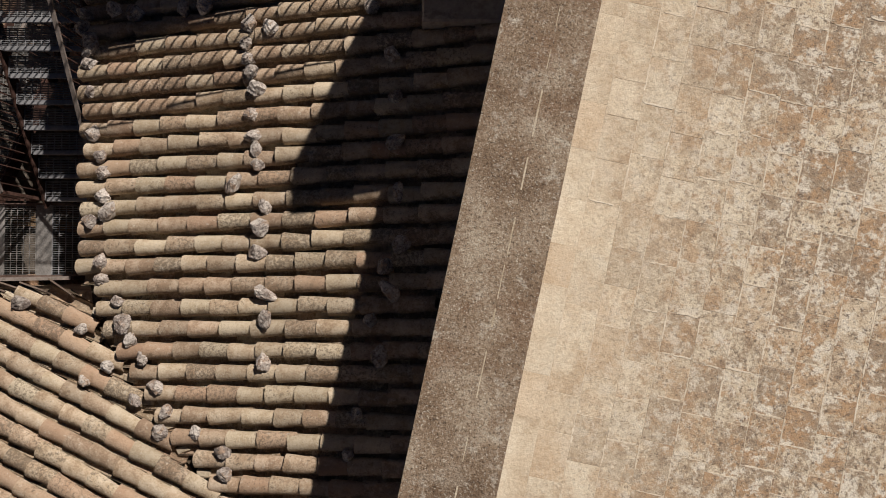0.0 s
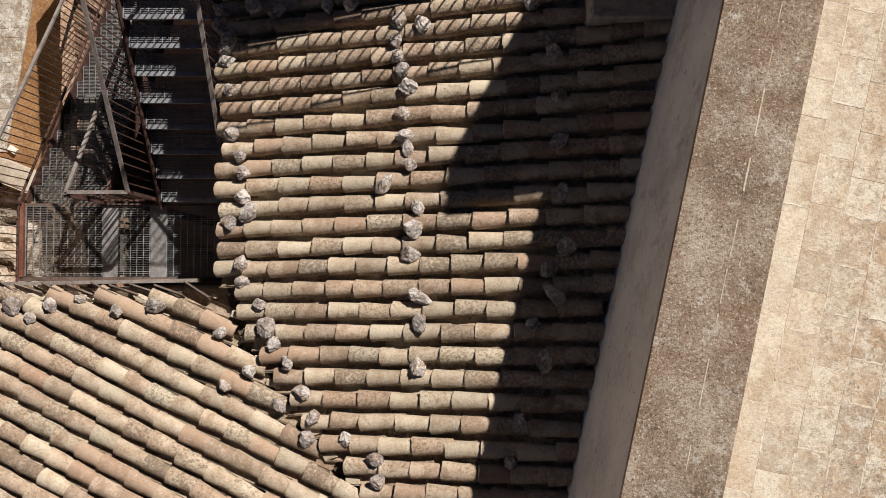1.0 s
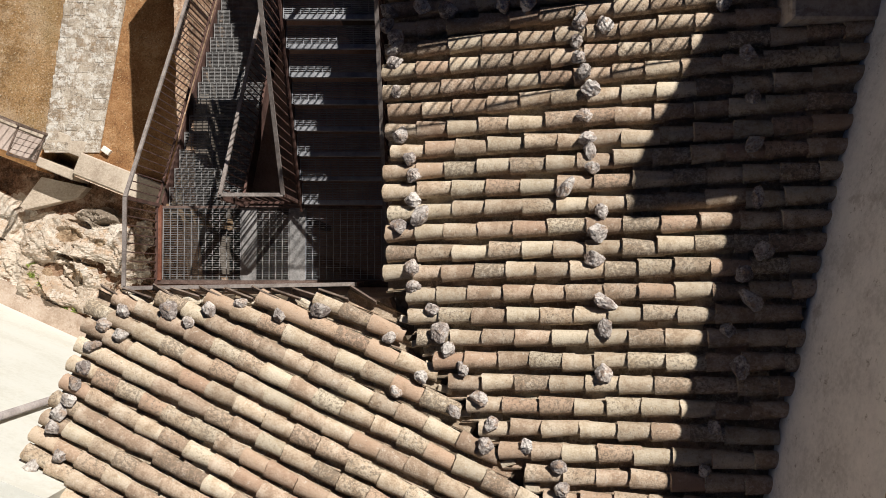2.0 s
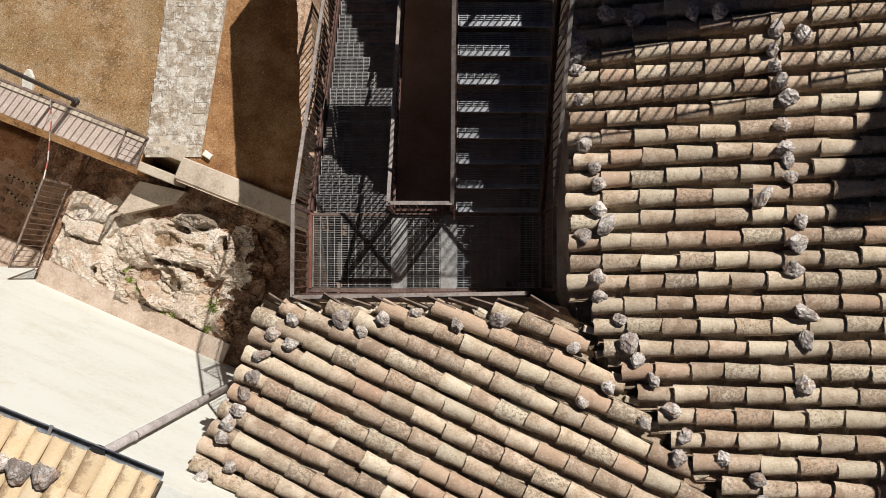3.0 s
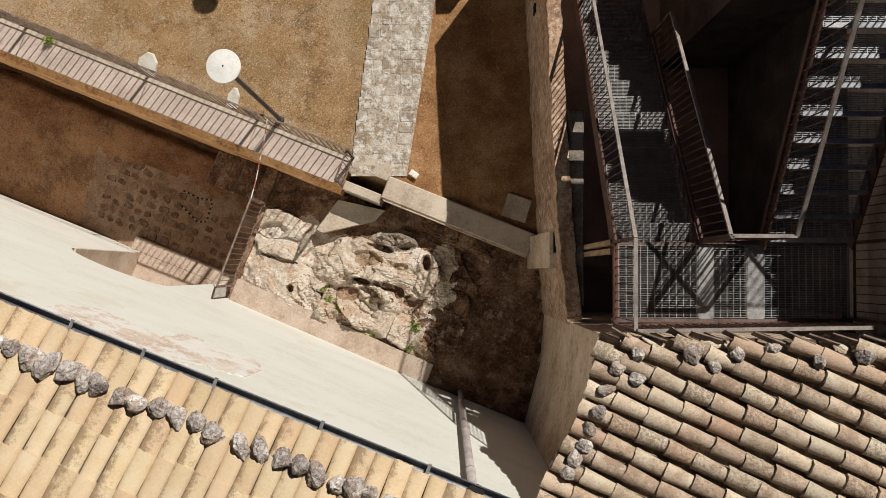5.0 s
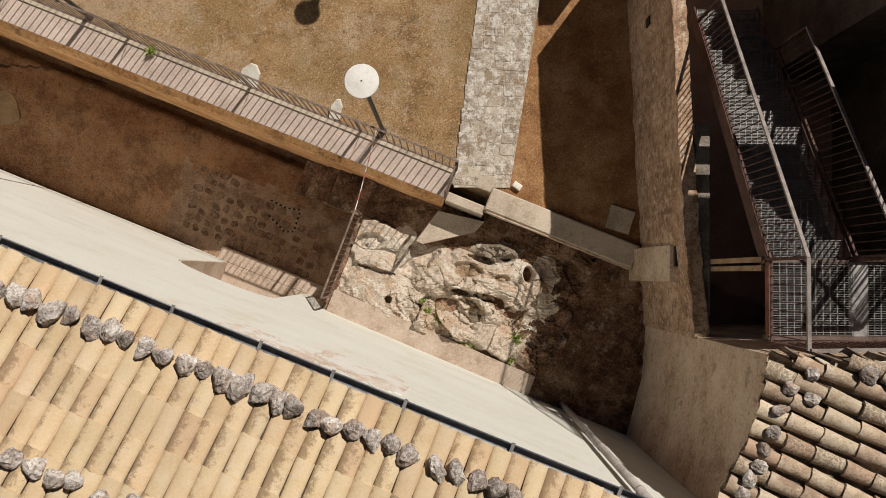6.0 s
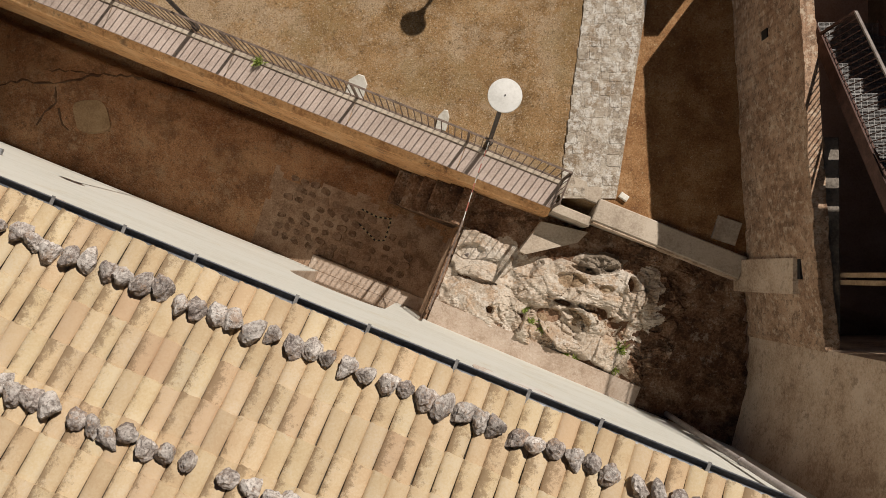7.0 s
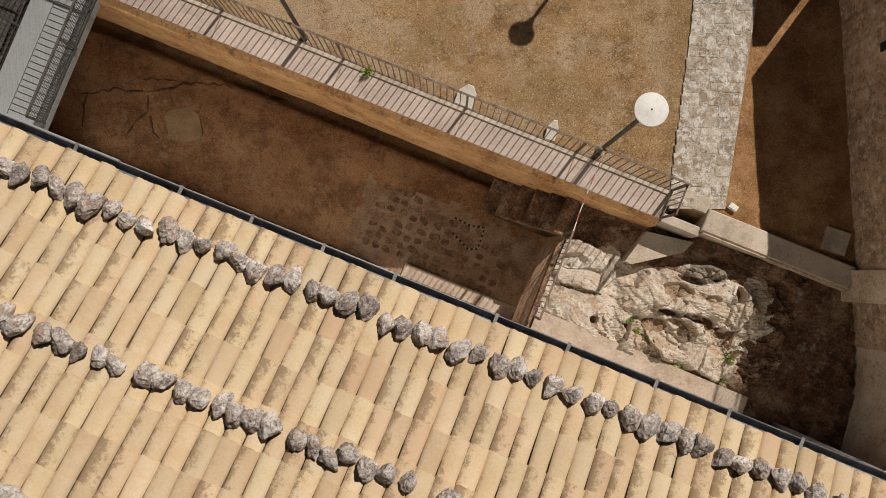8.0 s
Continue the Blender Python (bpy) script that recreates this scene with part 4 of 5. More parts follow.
while py < 8.2:
    h = rng.uniform(0.15, 0.27)
    x0, x1 = lerp([(a, b) for a, b, c in PATH], py), lerp([(a, c) for a, b, c in PATH], py)
    x = x0
    while x < x1 - 0.08:
        w = min(rng.uniform(0.13, 0.36), x1 - x)
        if x1 - x - w < 0.12:
            w = x1 - x
        hh = h + rng.uniform(-0.03, 0.03)
        m = Matrix.Translation((x + w / 2, py + hh / 2 + rng.uniform(-0.02, 0.02), 0)) @ Matrix.Rotation(rng.gauss(0, 0.05), 4, "Z")
        z = 0.036 + rng.uniform(-0.005, 0.005)
        a, b = w / 2 - 0.006, hh / 2 - 0.006
        cs = [rng.uniform(0.01, 0.05) for _ in range(8)]
        out = [(a - cs[0], -b), (a, -b + cs[1]), (a, b - cs[2]), (a - cs[3], b), (-a + cs[4], b), (-a, b - cs[5]), (-a, -b + cs[6]), (-a + cs[7], -b)]
        vs = [m @ Vector((u, v, -0.03)) for u, v in out] + [m @ Vector((u, v, z - 0.006)) for u, v in out] + [m @ Vector((u * 0.9, v * 0.9, z)) for u, v in out]
        fs = [(i + 8 * k, (i + 1) % 8 + 8 * k, (i + 1) % 8 + 8 * k + 8, i + 8 * k + 8) for k in (0, 1) for i in range(8)] + [tuple(range(16, 24))]
        if rng.random() < 0.9:
            link("flagstone", mesh("flagstone", vs, fs, M_FLAG), path)
        x += w
    py += h

# ---- rock outcrop in the lower garden ----


def ragged(p, cx, cy, rx, ry, turn=0.0, rag=1.0):
    """How far from an ellipse's centre a point lies, 1 on its ragged edge."""
    c, s_ = math.cos(turn), math.sin(turn)
    dx, dy = p.x - cx, p.y - cy
    return math.hypot((dx * c + dy * s_) / rx, (-dx * s_ + dy * c) / ry) + rag * (0.2 * noise.noise((p.x * 2.3, p.y * 2.3, 7)) + 0.12 * noise.noise((p.x * 5.5, p.y * 5.5, 2)) + 0.05 * noise.noise((p.x * 15, p.y * 15, 5)))


def smooth(t):
    t = min(1.0, max(0.0, t))
    return t * t * (3 - 2 * t)


# centre, half axes, turn, height, softness of the edge, roughness
MASSES = [(-12.33, 1.26, 0.7, 0.5, -0.4, 0.13, 0.12, 0.28), (-12.0, 0.36, 1.2, 0.58, -0.38, 0.13, 0.3, 0.28), (-11.25, 0.6, 0.62, 0.5, -0.3, 0.25, 0.7, 1.04),
          (-10.35, 0.7, 1.15, 0.42, -0.25, 0.28, 0.16, 0.6), (-9.66, 0.5, 0.58, 0.5, -0.1, 0.26, 0.16, 0.5), (-10.3, 0.1, 0.85, 0.36, -0.3, 0.15, 0.4, 1.60),
          (-10.08, 1.15, 0.52, 0.2, -0.1, 0.27, 0.5, 1.3), (-9.0, 0.5, 0.6, 0.7, 0.0, 0.11, 0.5, 1.04), (-10.05, -0.5, 0.6, 0.36, -0.36, 0.1, 0.2, 0.26),
          (-11.2, -0.1, 1.0, 0.42, -0.38, 0.12, 0.3, 1.45), (-8.2, -0.55, 0.6, 0.35, 0.3, 0.15, 0.5, 1.60), (-8.0, -1.5, 0.5, 0.5, 0.0, 0.15, 0.5, 1.60), (-9.3, -0.75, 0.4, 0.35, 0.2, 0.1, 0.5, 1.60)]
# centre, half axes, depth
HOLLOWS = [(-9.43, 0.72, 0.1, 0.17, 0.4), (-9.94, 0.63, 0.14, 0.09, 0.08), (-10.53, 0.79, 0.3, 0.14, 0.09), (-10.95, 0.14, 0.3, 0.16, 0.13), (-12.08, 0.22, 0.07, 0.08, 0.22), (-12.44, 1.33, 0.3, 0.17, 0.12),
           (-10.65, 0.37, 0.2, 0.06, 0.22), (-10.18, 0.27, 0.3, 0.07, 0.24), (-9.95, 0.13, 0.1, 0.13, 0.22), (-9.75, -0.06, 0.16, 0.07, 0.2), (-10.3, 1.0, 0.25, 0.07, 0.2), (-12.35, 0.8, 0.55, 0.05, 0.13)]


def rock_height(p):
    """The outcrop's surface over the plan, and how high its stone stands over the soil."""
    q = Vector((p.x, p.y, 0))
    warp = Vector((noise.noise(q * 1.7), noise.noise(q * 1.7 + Vector((5, 5, 5))), 0)) * 0.3
    body, amp = 0.0, 0.25
    for cx, cy, rx, ry, turn, h, soft, coarse in MASSES:
        w = smooth((1 - ragged(p, cx, cy, rx, ry, turn)) / soft)
        if h * w > body:
            body = h * w
        amp += (coarse - amp) * w
    sa, na = p.dot(D2), p.dot(N2)
    if sa > -9.2:
        amp = max(amp, 0.9)
    layer = noise.noise((sa * 1.6 + warp.x, na * 3.6 + warp.y * 3, 4)) * 3.2
    layer = (math.floor(layer) + smooth((layer - math.floor(layer) - 0.35) / 0.3)) / 3.2
    z = layer * 0.13 + noise.noise(q * 13) * 0.014 + noise.noise(q * 29) * 0.012
    for scale, power in ((1.9, 0.28), (4.6, 0.15), (10.0, 0.05)):
        w = q * scale + warp * 1.6
        near, points = noise.voronoi(w)
        lean = noise.noise_vector(points[0] * 3.7)
        z += power * (0.8 * lean.x * (w.x - points[0].x) + 0.8 * lean.y * (w.y - points[0].y) + (0.35 if scale < 3 else 0.12) * lean.z) - (0.5 if scale < 3 else 0.15) * max(0.0, 0.05 - (near[1] - near[0]))
    z = ground_height(p.x, p.y) + body + z * amp + 0.02
    for cx, cy, rx, ry, dep in HOLLOWS:
        if abs(p.x - cx) < 2 * rx and abs(p.y - cy) < 2 * ry:
            z -= dep * smooth((1.05 - ragged(p, cx, cy, rx, ry, -0.3 if rx > 2 * ry else 0.0, 1.7)) / 0.3)
    edge = -4.6 + 0.13 * noise.noise((sa * 1.9, 3, 1)) + 0.08 * noise.noise((sa * 5.5, 1, 1)) + 0.03 * noise.noise((sa * 15, 1, 4)) + (0.1 if sa > -9.6 else 0.0)
    return z - 0.5 * smooth((edge - na) / 0.05), body


def outcrop():
    s0, s1, n0, n1, st = -12.36, -7.9, -4.8, -2.02, 0.022
    ns, nn = int((s1 - s0) / st), int((n1 - n0) / st)
    vs, fs, ms, high = [], [], [], []
    for j in range(nn + 1):
        for i in range(ns + 1):
            p = sn(s0 + i * st, n0 + j * st)
            z, body = rock_height(p)
            vs.append((p.x, p.y, z))
            high.append(body)
    for j in range(nn):
        for i in range(ns):
            a = j * (ns + 1) + i
            fs.append((a, a + 1, a + ns + 2, a + ns + 1))
            n = n0 + j * st
            p = Vector(vs[a])
            edge = 0.3 * noise.noise((p.x * 2, p.y * 2, 1)) + 0.12 * noise.noise((p.x * 7, p.y * 7, 1))
            dark = ragged(p, -10.02, 1.14, 0.5, 0.24, 0.0, 2.2) < 0.85
            fill = any(ragged(p, cx, cy, rx, ry, 0.0, 1.7) < 0.9 for cx, cy, rx, ry, dep in HOLLOWS[1:4]) or (ragged(p, -10.3, 0.05, 0.6, 0.25, -0.3) < 0.8 and noise.noise((p.x * 5, p.y * 5, 6)) > 0.12)
            soil = (high[a] < 0.05 and n > -2.95 + edge) or p.x > -8.95 + edge + (0.0 if p.y > 0 else 0.9 * p.y if p.y > -0.6 else -0.54)
            ms.append(3 if dark else 1 if soil else 2 if fill else 0)
    rock = thing("rock_outcrop", "pitted pale limestone outcrop below the garden wall", "rock")

    def piece(name, kinds, mats, parent, label):
        picked = [(f, m) for f, m in zip(fs, ms) if m in kinds]
        used = sorted({v for f, _ in picked for v in f})
        place = {v: i for i, v in enumerate(used)}
        me = mesh(name, [vs[v] for v in used], [tuple(place[v] for v in f) for f, _ in picked], mats[0])
        for m in mats[1:]:
            me.materials.append(m)
        me.polygons.foreach_set("material_index", [kinds.index(m) for _, m in picked])
        return link(name, me, parent, None, label)

    piece("stone_mass", (0, 3), (M_LIME, M_GREYROCK), rock, "weathered limestone surface")
    tagged(piece("earth_pocket", (2,), (M_BROWNFILL,), rock, "brown earth in the rock's hollows"), kind="stuff")
    tagged(piece("ground_soil", (1,), (M_SOIL,), None, ""), "dark garden soil beside the rock", "soil", kind="structure")


outcrop()
for x, y, size in ((-12.5, 1.28, 0.2), (-12.42, 1.18, 0.15), (-12.6, 1.22, 0.12), (-12.3, 1.2, 0.12)):
    tagged(put_stone(x, y, -1.08, size, "pale broken stone in a rock hollow", "stones in the rock hollow"))
lip = Shape().prism(subdivided([tuple(sn(a, b).xy) for a, b in ((-12.36, -4.9), (-8.2, -4.9), (-8.2, -4.52), (-12.36, -4.46))], 0.4), -1.2,
                    lambda x, y: -0.87 + 0.68 * min(1.0, max(0.0, (Vector((x, y, 0)).dot(D2) + 12.4) / 4.4)))
tagged(lip.part("pavement_lip", M_LIP), "smooth concrete ledge along the white house", "ledge", kind="structure")
frame_ = Shape().box(-10.98, -10.24, -2.12, -1.94, -0.9, 0.04, SNM, 0.015).box(-10.98, -10.24, -1.67, -1.36, -0.5, 0.035, SNM, 0.01)
tagged(frame_.part("trim_step", M_CONC), "concrete step with a sunk slot at the end of the path", "step", kind="structure")
slab = Shape().prism([(-11.55, 1.36), (-11.41, 1.29), (-10.42, 1.52), (-10.23, 1.72), (-11.12, 1.92)], -0.9, -0.46)
tagged(slab.part("stone_slab", M_CONC), "flat pale stone slab beside the rock", "slab")
slab2 = Shape().box(-0.23, 0.23, -0.22, 0.22, -0.03, 0.05, Matrix.Translation((-7.76, 1.74, 0)) @ Matrix.Rotation(radians(-18), 4, "Z"), 0.01)
tagged(slab2.part("stone_slab", M_CONC), "square stone slab lying on the shaded lawn", "slab")
# First box paints the sunlit strip of yard pale; second is the doorway floor.
strip = Shape().box(-15.2, -12.5, -4.9, -4.6, -2.95, -2.61, SNM, 0.01).box(-14.96, -13.14, -5.49, -4.9, -2.95, -2.612, SNM)
tagged(strip.part("pavement_strip", M_LIP), "pale doorway floor and painted sunlit strip of yard before it", "pavement", kind="structure")
Shape().box(-14.975, -14.945, -5.48, -4.908, -2.62, 0.40, SNM).part("door_reveal", M_REVEAL, lower_house, "plastered side of the doorway, bounced light in its pink")
steps = thing("yard_steps", "worn stone steps down into the sunken yard", "steps")
for i in range(6):
    Shape().box(-14.1 + i * 0.29, -12.4, -2.95, -2.2, -2.6, -2.5 + 0.28 * (i + 1), SNM, 0.015).part("step", M_SOIL, steps)
end = Shape().box(-12.48, -12.37, -4.9, -2.2, -2.6, -1.0, SNM)
tagged(end.part("wall_yard_end", M_SOIL), "rendered wall at the head of the yard", "wall", kind="structure")

# ---- footbridge at the far end of the yard ----
bridge = thing("footbridge", "grey plank footbridge with wire-mesh railing over the yard", "bridge")
Shape().box(-23.42, -22.28, -4.86, -1.63, -0.2, -0.03, SNM).part("deck_frame", M_PLATE, bridge)
Shape().box(-23.42, -23.0, -4.86, -1.63, -0.03, 0.02, SNM, 0.004).part("deck_plate", M_PLATE, bridge, "smooth grey metal plate")
for i in range(26):
    nn_ = -4.82 + i * 0.122
    Shape().box(-22.99, -22.3, nn_, nn_ + 0.106, -0.028, 0.012, SNM, 0.003).part("plank", M_PLATE, bridge)
rail_ = railing([sn(-22.27, -4.7, 0), sn(-22.27, -3.2, 0), sn(-22.27, -1.7, 0)], 0.66, 0.05, bridge, M_DARKIRON, bar=0.006)
for i in range(1, 12):
    z = 0.09 + i * 0.05
    Shape().beam(sn(-22.27, -4.7, z), sn(-22.27, -1.7, z), 0.005, 0.006).part("mesh_wire", M_DARKIRON, rail_)
railing([sn(-23.46, -4.7, 0), sn(-23.46, -3.2, 0), sn(-23.46, -1.7, 0)], 1.0, 0.1, bridge, M_DARKIRON, bar=0.014)
tagged(Shape().box(-24.1, -23.75, -4.89, -2.21, -3.3, -0.6, SNM).part("wall_yard_far", M_YARD), "tan rendered end wall of the yard", "wall", kind="structure")
grille = thing("dark_grille", "dark iron bar grille over a pit beyond the footbridge", "grille")
BAR = Shape().box(-0.042, 0.042, -1.5, 1.5, -0.05, 0.0).mesh("bar", M_DARKIRON)
for i in range(18):
    link("bar", BAR, grille, Matrix.Translation(sn(-23.58 - i * 0.1, -3.2, -0.4)) @ SNM)
ledge = Shape().box(-24.3, -20.3, -4.895, -4.79, 0.9, 0.97, SNM, 0.01)
tagged(ledge.part("wall_ledge", M_PLATE), "narrow grey metal ledge along the white wall", "ledge")

# ---- stones lying on the roofs ----
COLUMN = [(-2.00, 2.57), (-1.77, 2.53), (-2.04, 2.38), (-2.01, 2.22), (-1.97, 2.07), (-1.91, 1.89), (-1.96, 1.64), (-1.94, 1.42), (-1.91, 1.28), (-1.89, 1.12), (-2.16, 0.91), (-1.82, 0.68),
          (-1.85, 0.47), (-1.90, 0.21), (-1.81, -0.20), (-1.80, -0.45), (-1.80, -0.89)]
EDGE = [(-3.93, 2.86), (-3.97, 2.70), (-3.87, 2.58), (-3.88, 2.44), (-3.89, 2.30), (-3.86, 1.98), (-3.81, 1.51), (-3.71, 1.28), (-3.67, 1.10), (-3.67, 0.83), (-3.60, 0.66), (-3.81, 0.57), (-3.68, 0.13),
        (-3.68, -0.06), (-3.48, -0.30), (-3.40, -0.52), (-3.32, -0.70), (-3.16, -0.90), (-2.99, -1.18), (-2.87, -1.43), (-2.54, -1.63), (-2.24, -1.82), (-2.21, -2.02)]
SHADED = [(-0.51, 2.15), (-0.46, 1.72), (-0.46, 1.28), (-0.44, 0.80), (-0.40, 0.29), (-0.56, 0.08), (-0.50, -0.17), (-0.70, -0.45), (-0.60, -0.80), (-0.84, -1.36), (-0.92, -1.76), (-3.59, 2.87),
          (-3.33, 2.81), (-2.76, 2.81), (-2.50, 2.81), (-0.71, 2.64)]
ON_ANNEX = [(-6.96, -0.35), (-7.18, -0.52), (-6.98, -0.62), (-7.31, -0.75), (-7.39, -0.98), (-7.48, -1.16), (-7.55, -1.35), (-7.65, -1.50), (-7.72, -1.65), (-7.61, -1.96), (-6.40, -0.33), (-6.16, -0.46),
            (-5.93, -0.32), (-5.58, -0.26), (-5.13, -0.39), (-4.69, -0.33), (-3.92, -0.60), (-3.59, -0.99), (-3.85, -1.15), (-3.26, -1.33), (-2.94, -1.65), (-7.95, -2.1), (-8.0, -2.4)]
for spots, top, label, group in ((COLUMN, main_top, "grey field stone in a line across the clay tiles", "stones on the old roof"), (EDGE, main_top, "grey field stone holding down the edge tiles", "stones on the old roof"),
                                 (SHADED, main_top, "grey field stone on the shaded clay tiles", "stones on the old roof"), (ON_ANNEX, annex_top, "grey field stone on the tiles of the annex", "stones on the annex roof")):
    for x, y in spots:
        put_stone(x, y, top(x, y) + 0.05, rng.triangular(0.155, 0.265, 0.205), label, group)

# ---- terrace paving and coping ----
u0 = -3.2
col = 0
ridges = Shape()
v = 0.72
while v < 4.6:
    w = 0.295 if col else 0.34
    u = u0 - rng.uniform(0, 0.35)
    while u < 3.0:
        l = rng.uniform(0.33, 0.47)
        e = 0.0008 if v < 1.0 else 0.0022
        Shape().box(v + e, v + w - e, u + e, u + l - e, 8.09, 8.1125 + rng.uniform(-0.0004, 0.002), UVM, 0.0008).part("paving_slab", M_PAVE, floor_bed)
        share = min(0.8, max(0.05, (v - 0.7) / 2.0))
        for a0, a1, b0, b1 in ((v - 0.004, v + 0.004, u, u + l), (v, v + w, u - 0.004, u + 0.004)):
            if rng.random() < share:
                f0, f1 = rng.uniform(0, 0.4), rng.uniform(0.6, 1.0)
                along = b1 - b0 > a1 - a0
                n_, dz = 5, 8.113
                for i in range(n_):
                    g0, g1 = f0 + (f1 - f0) * i / n_, f0 + (f1 - f0) * (i + 1) / n_
                    sh, wd = rng.uniform(-0.003, 0.003), rng.uniform(0.5, 1.5)
                    if along:
                        c = (a0 + a1) / 2 + sh
                        ridges.box(c - 0.006 * wd, c + 0.006 * wd, b0 + (b1 - b0) * g0, b0 + (b1 - b0) * g1, 8.105, dz + rng.uniform(0.002, 0.004), UVM, 0.0008)
                    else:
                        c = (b0 + b1) / 2 + sh
                        ridges.box(a0 + (a1 - a0) * g0, a0 + (a1 - a0) * g1, c - 0.006 * wd, c + 0.006 * wd, 8.105, dz + rng.uniform(0.002, 0.004), UVM, 0.0008)
        u += l
    v += w
    col += 1
outer = Shape()
orng = random.Random(23)
v, col = 0.72, 0
while v < 8.6:
    w = 0.295 if col else 0.34
    u = -5.35 - orng.uniform(0, 0.05)
    while u < 5.2:
        l = orng.uniform(0.33, 0.47)
        if v > 4.58 or u + l < -3.56 or u > 3.46:
            outer.box(v + 0.0028, v + w - 0.0028, u + 0.0028, u + l - 0.0028, 8.09, 8.1125 + orng.uniform(-0.0006, 0.0008), UVM, 0.0008)
        u += l
    v += w
    col += 1
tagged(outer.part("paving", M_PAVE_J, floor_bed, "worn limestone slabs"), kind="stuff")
tagged(ridges.part("mortar_ridge", M_JOINT, floor_bed, "broken pale mortar ridges along the joints"), kind="stuff")
for v0, v1, first in ((-0.01, 0.397, -5.5), (0.398, 0.69, -5.2)):
    u = first
    while u < 3.2:
        l = rng.uniform(1.2, 2.0)
        Shape().box(v0, v1, u + 0.0005, u + l - 0.0005, 9.15, 9.2 + rng.uniform(-0.001, 0.001), UVM).part("coping_slab", M_COPING, parapet)
        u += l
u = -3.3
while u < 3.2:
    l = rng.uniform(0.08, 0.4)
    Shape().box(0.394 + rng.uniform(-0.003, 0.001), 0.400 + rng.uniform(-0.001, 0.004), u, u + l, 9.18, 9.2035, UVM).part("joint_mortar", M_MORTAR, parapet)
    u += l + rng.uniform(0.02, 0.3)
tagged(Shape().box(-0.2, 0.72, 2.38, 3.5, 6.9, 7.62, None, 0.02).part("masonry_step", M_PLASTER), "grey plastered masonry step in the roof corner", "step")

# ---- tiles of the old roofs ----
OLD = [tile_shape(0.42, 0.178 + 0.006 * (i % 3), 0.136 + 0.004 * (i % 2), 0.078 + 0.005 * (i % 3), thick=0.017, seed=i, bent=0.03 * (i % 3 - 1)) for i in range(6)]
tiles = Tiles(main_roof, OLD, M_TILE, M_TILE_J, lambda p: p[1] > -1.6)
under = Shape()
PITCH = 0.2155
cv, cf = tile_shape(0.42, 0.16, 0.13, 0.075, seed=31)


def channel(p0, angle, length, plane):
    a = radians(angle)
    run = -0.06
    while run < length:
        x, y = p0[0] + math.cos(a) * run, p0[1] + math.sin(a) * run
        z = plane(x, y)
        pitch = math.atan2(plane(x + math.cos(a), y + math.sin(a)) - z, 1)
        m = Matrix.LocRotScale((x, y, z + 0.012 + rng.uniform(-0.004, 0.004)), Euler((0, -(pitch - 0.02), a + rng.gauss(0, 0.015))), (1, 1, -0.9))
        under.add([m @ Vector(c) for c in cv], [f[::-1] for f in cf])
        run += 0.34


rows = [0.06 + (PITCH if i > 0 else 0.2205) * i for i in range(15, -15, -1)]
for y in rows:
    x0 = -3.95 if y > 0.05 else lerp(VALLEY, y) + 0.12
    x1 = 0.10 + 0.2165 * (y - 0.3) + 0.02
    if 2.25 < y:
        x1 = min(x1, -0.2)
    lay_row(tiles, (x0 + rng.uniform(-0.04, 0.04), y), 1.4, x1 - x0 - 0.1, 0.335, main_top)
    channel((x0 + 0.05, y - PITCH / 2), 1.4, x1 - x0 - 0.2, main_top)
for i in range(16, 55):
    y = 0.06 + PITCH * i
    lay_row(tiles, (-3.95, y), 1.4, 4.2, 0.335, main_top)
    channel((-3.9, y - PITCH / 2), 1.4, 4.1, main_top)
tagged(under.part("channel_tiles", M_TILE_J, main_roof, "darker channel tiles between the rows", True), kind="stuff")
tiles.done("weathered clay tiles")

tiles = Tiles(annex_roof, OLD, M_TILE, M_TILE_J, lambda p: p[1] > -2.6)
under = Shape()
FAN = [(-5.0, -24.0), (-1.2, -23.7), (-0.4, -23.0), (0.4, -21.5)]  # place, angle
for i in range(-4, 20):
    c = -0.46 - 0.243 * i
    ang = lerp(FAN, c)
    for half in (0, 1):
        cc = c - 0.1215 * half
        t = math.tan(radians(ang))
        x0 = -9.6
        while x0 < -3.0 and not (x0 > lerp(EAVE, cc + t * (x0 + 5.9)) - 0.03 and cc + t * (x0 + 5.9) < -0.19):
            x0 += 0.02
        x1 = x0
        while x1 < -0.5 and x1 < lerp(VALLEY, cc + t * (x1 + 5.9)) - 0.02:
            x1 += 0.02
        ln = (x1 - x0) / math.cos(radians(ang))
        if ln < 0.3:
            continue
        if half:
            channel((x0 + 0.04, cc + t * (x0 + 5.9)), ang, ln - 0.3, annex_top)
        else:
            lay_row(tiles, (x0 - 0.02, cc + t * (x0 + 5.9)), ang, ln - 0.15, 0.335, annex_top, wide=1.07)
tagged(under.part("channel_tiles", M_TILE_J, annex_roof, "darker channel tiles between the rows", True), kind="stuff")
tiles.done("weathered clay tiles")

# ---- tiles of the lower house ----
NEWER = [tile_shape(0.47, 0.2, 0.181, 0.05, thick=0.014, seed=40 + i) for i in range(4)]
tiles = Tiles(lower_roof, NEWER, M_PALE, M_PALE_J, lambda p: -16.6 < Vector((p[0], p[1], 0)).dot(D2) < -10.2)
s = -21.375
while s < -6.95:
    p = sn(s, -4.775)
    lay_row(tiles, (p.x, p.y), 180 + 90 + TURNED, 6.9, 0.372, lower_top, wobble=0.002, even=True)
    s += 0.1948
tiles.done("pale clay tiles")
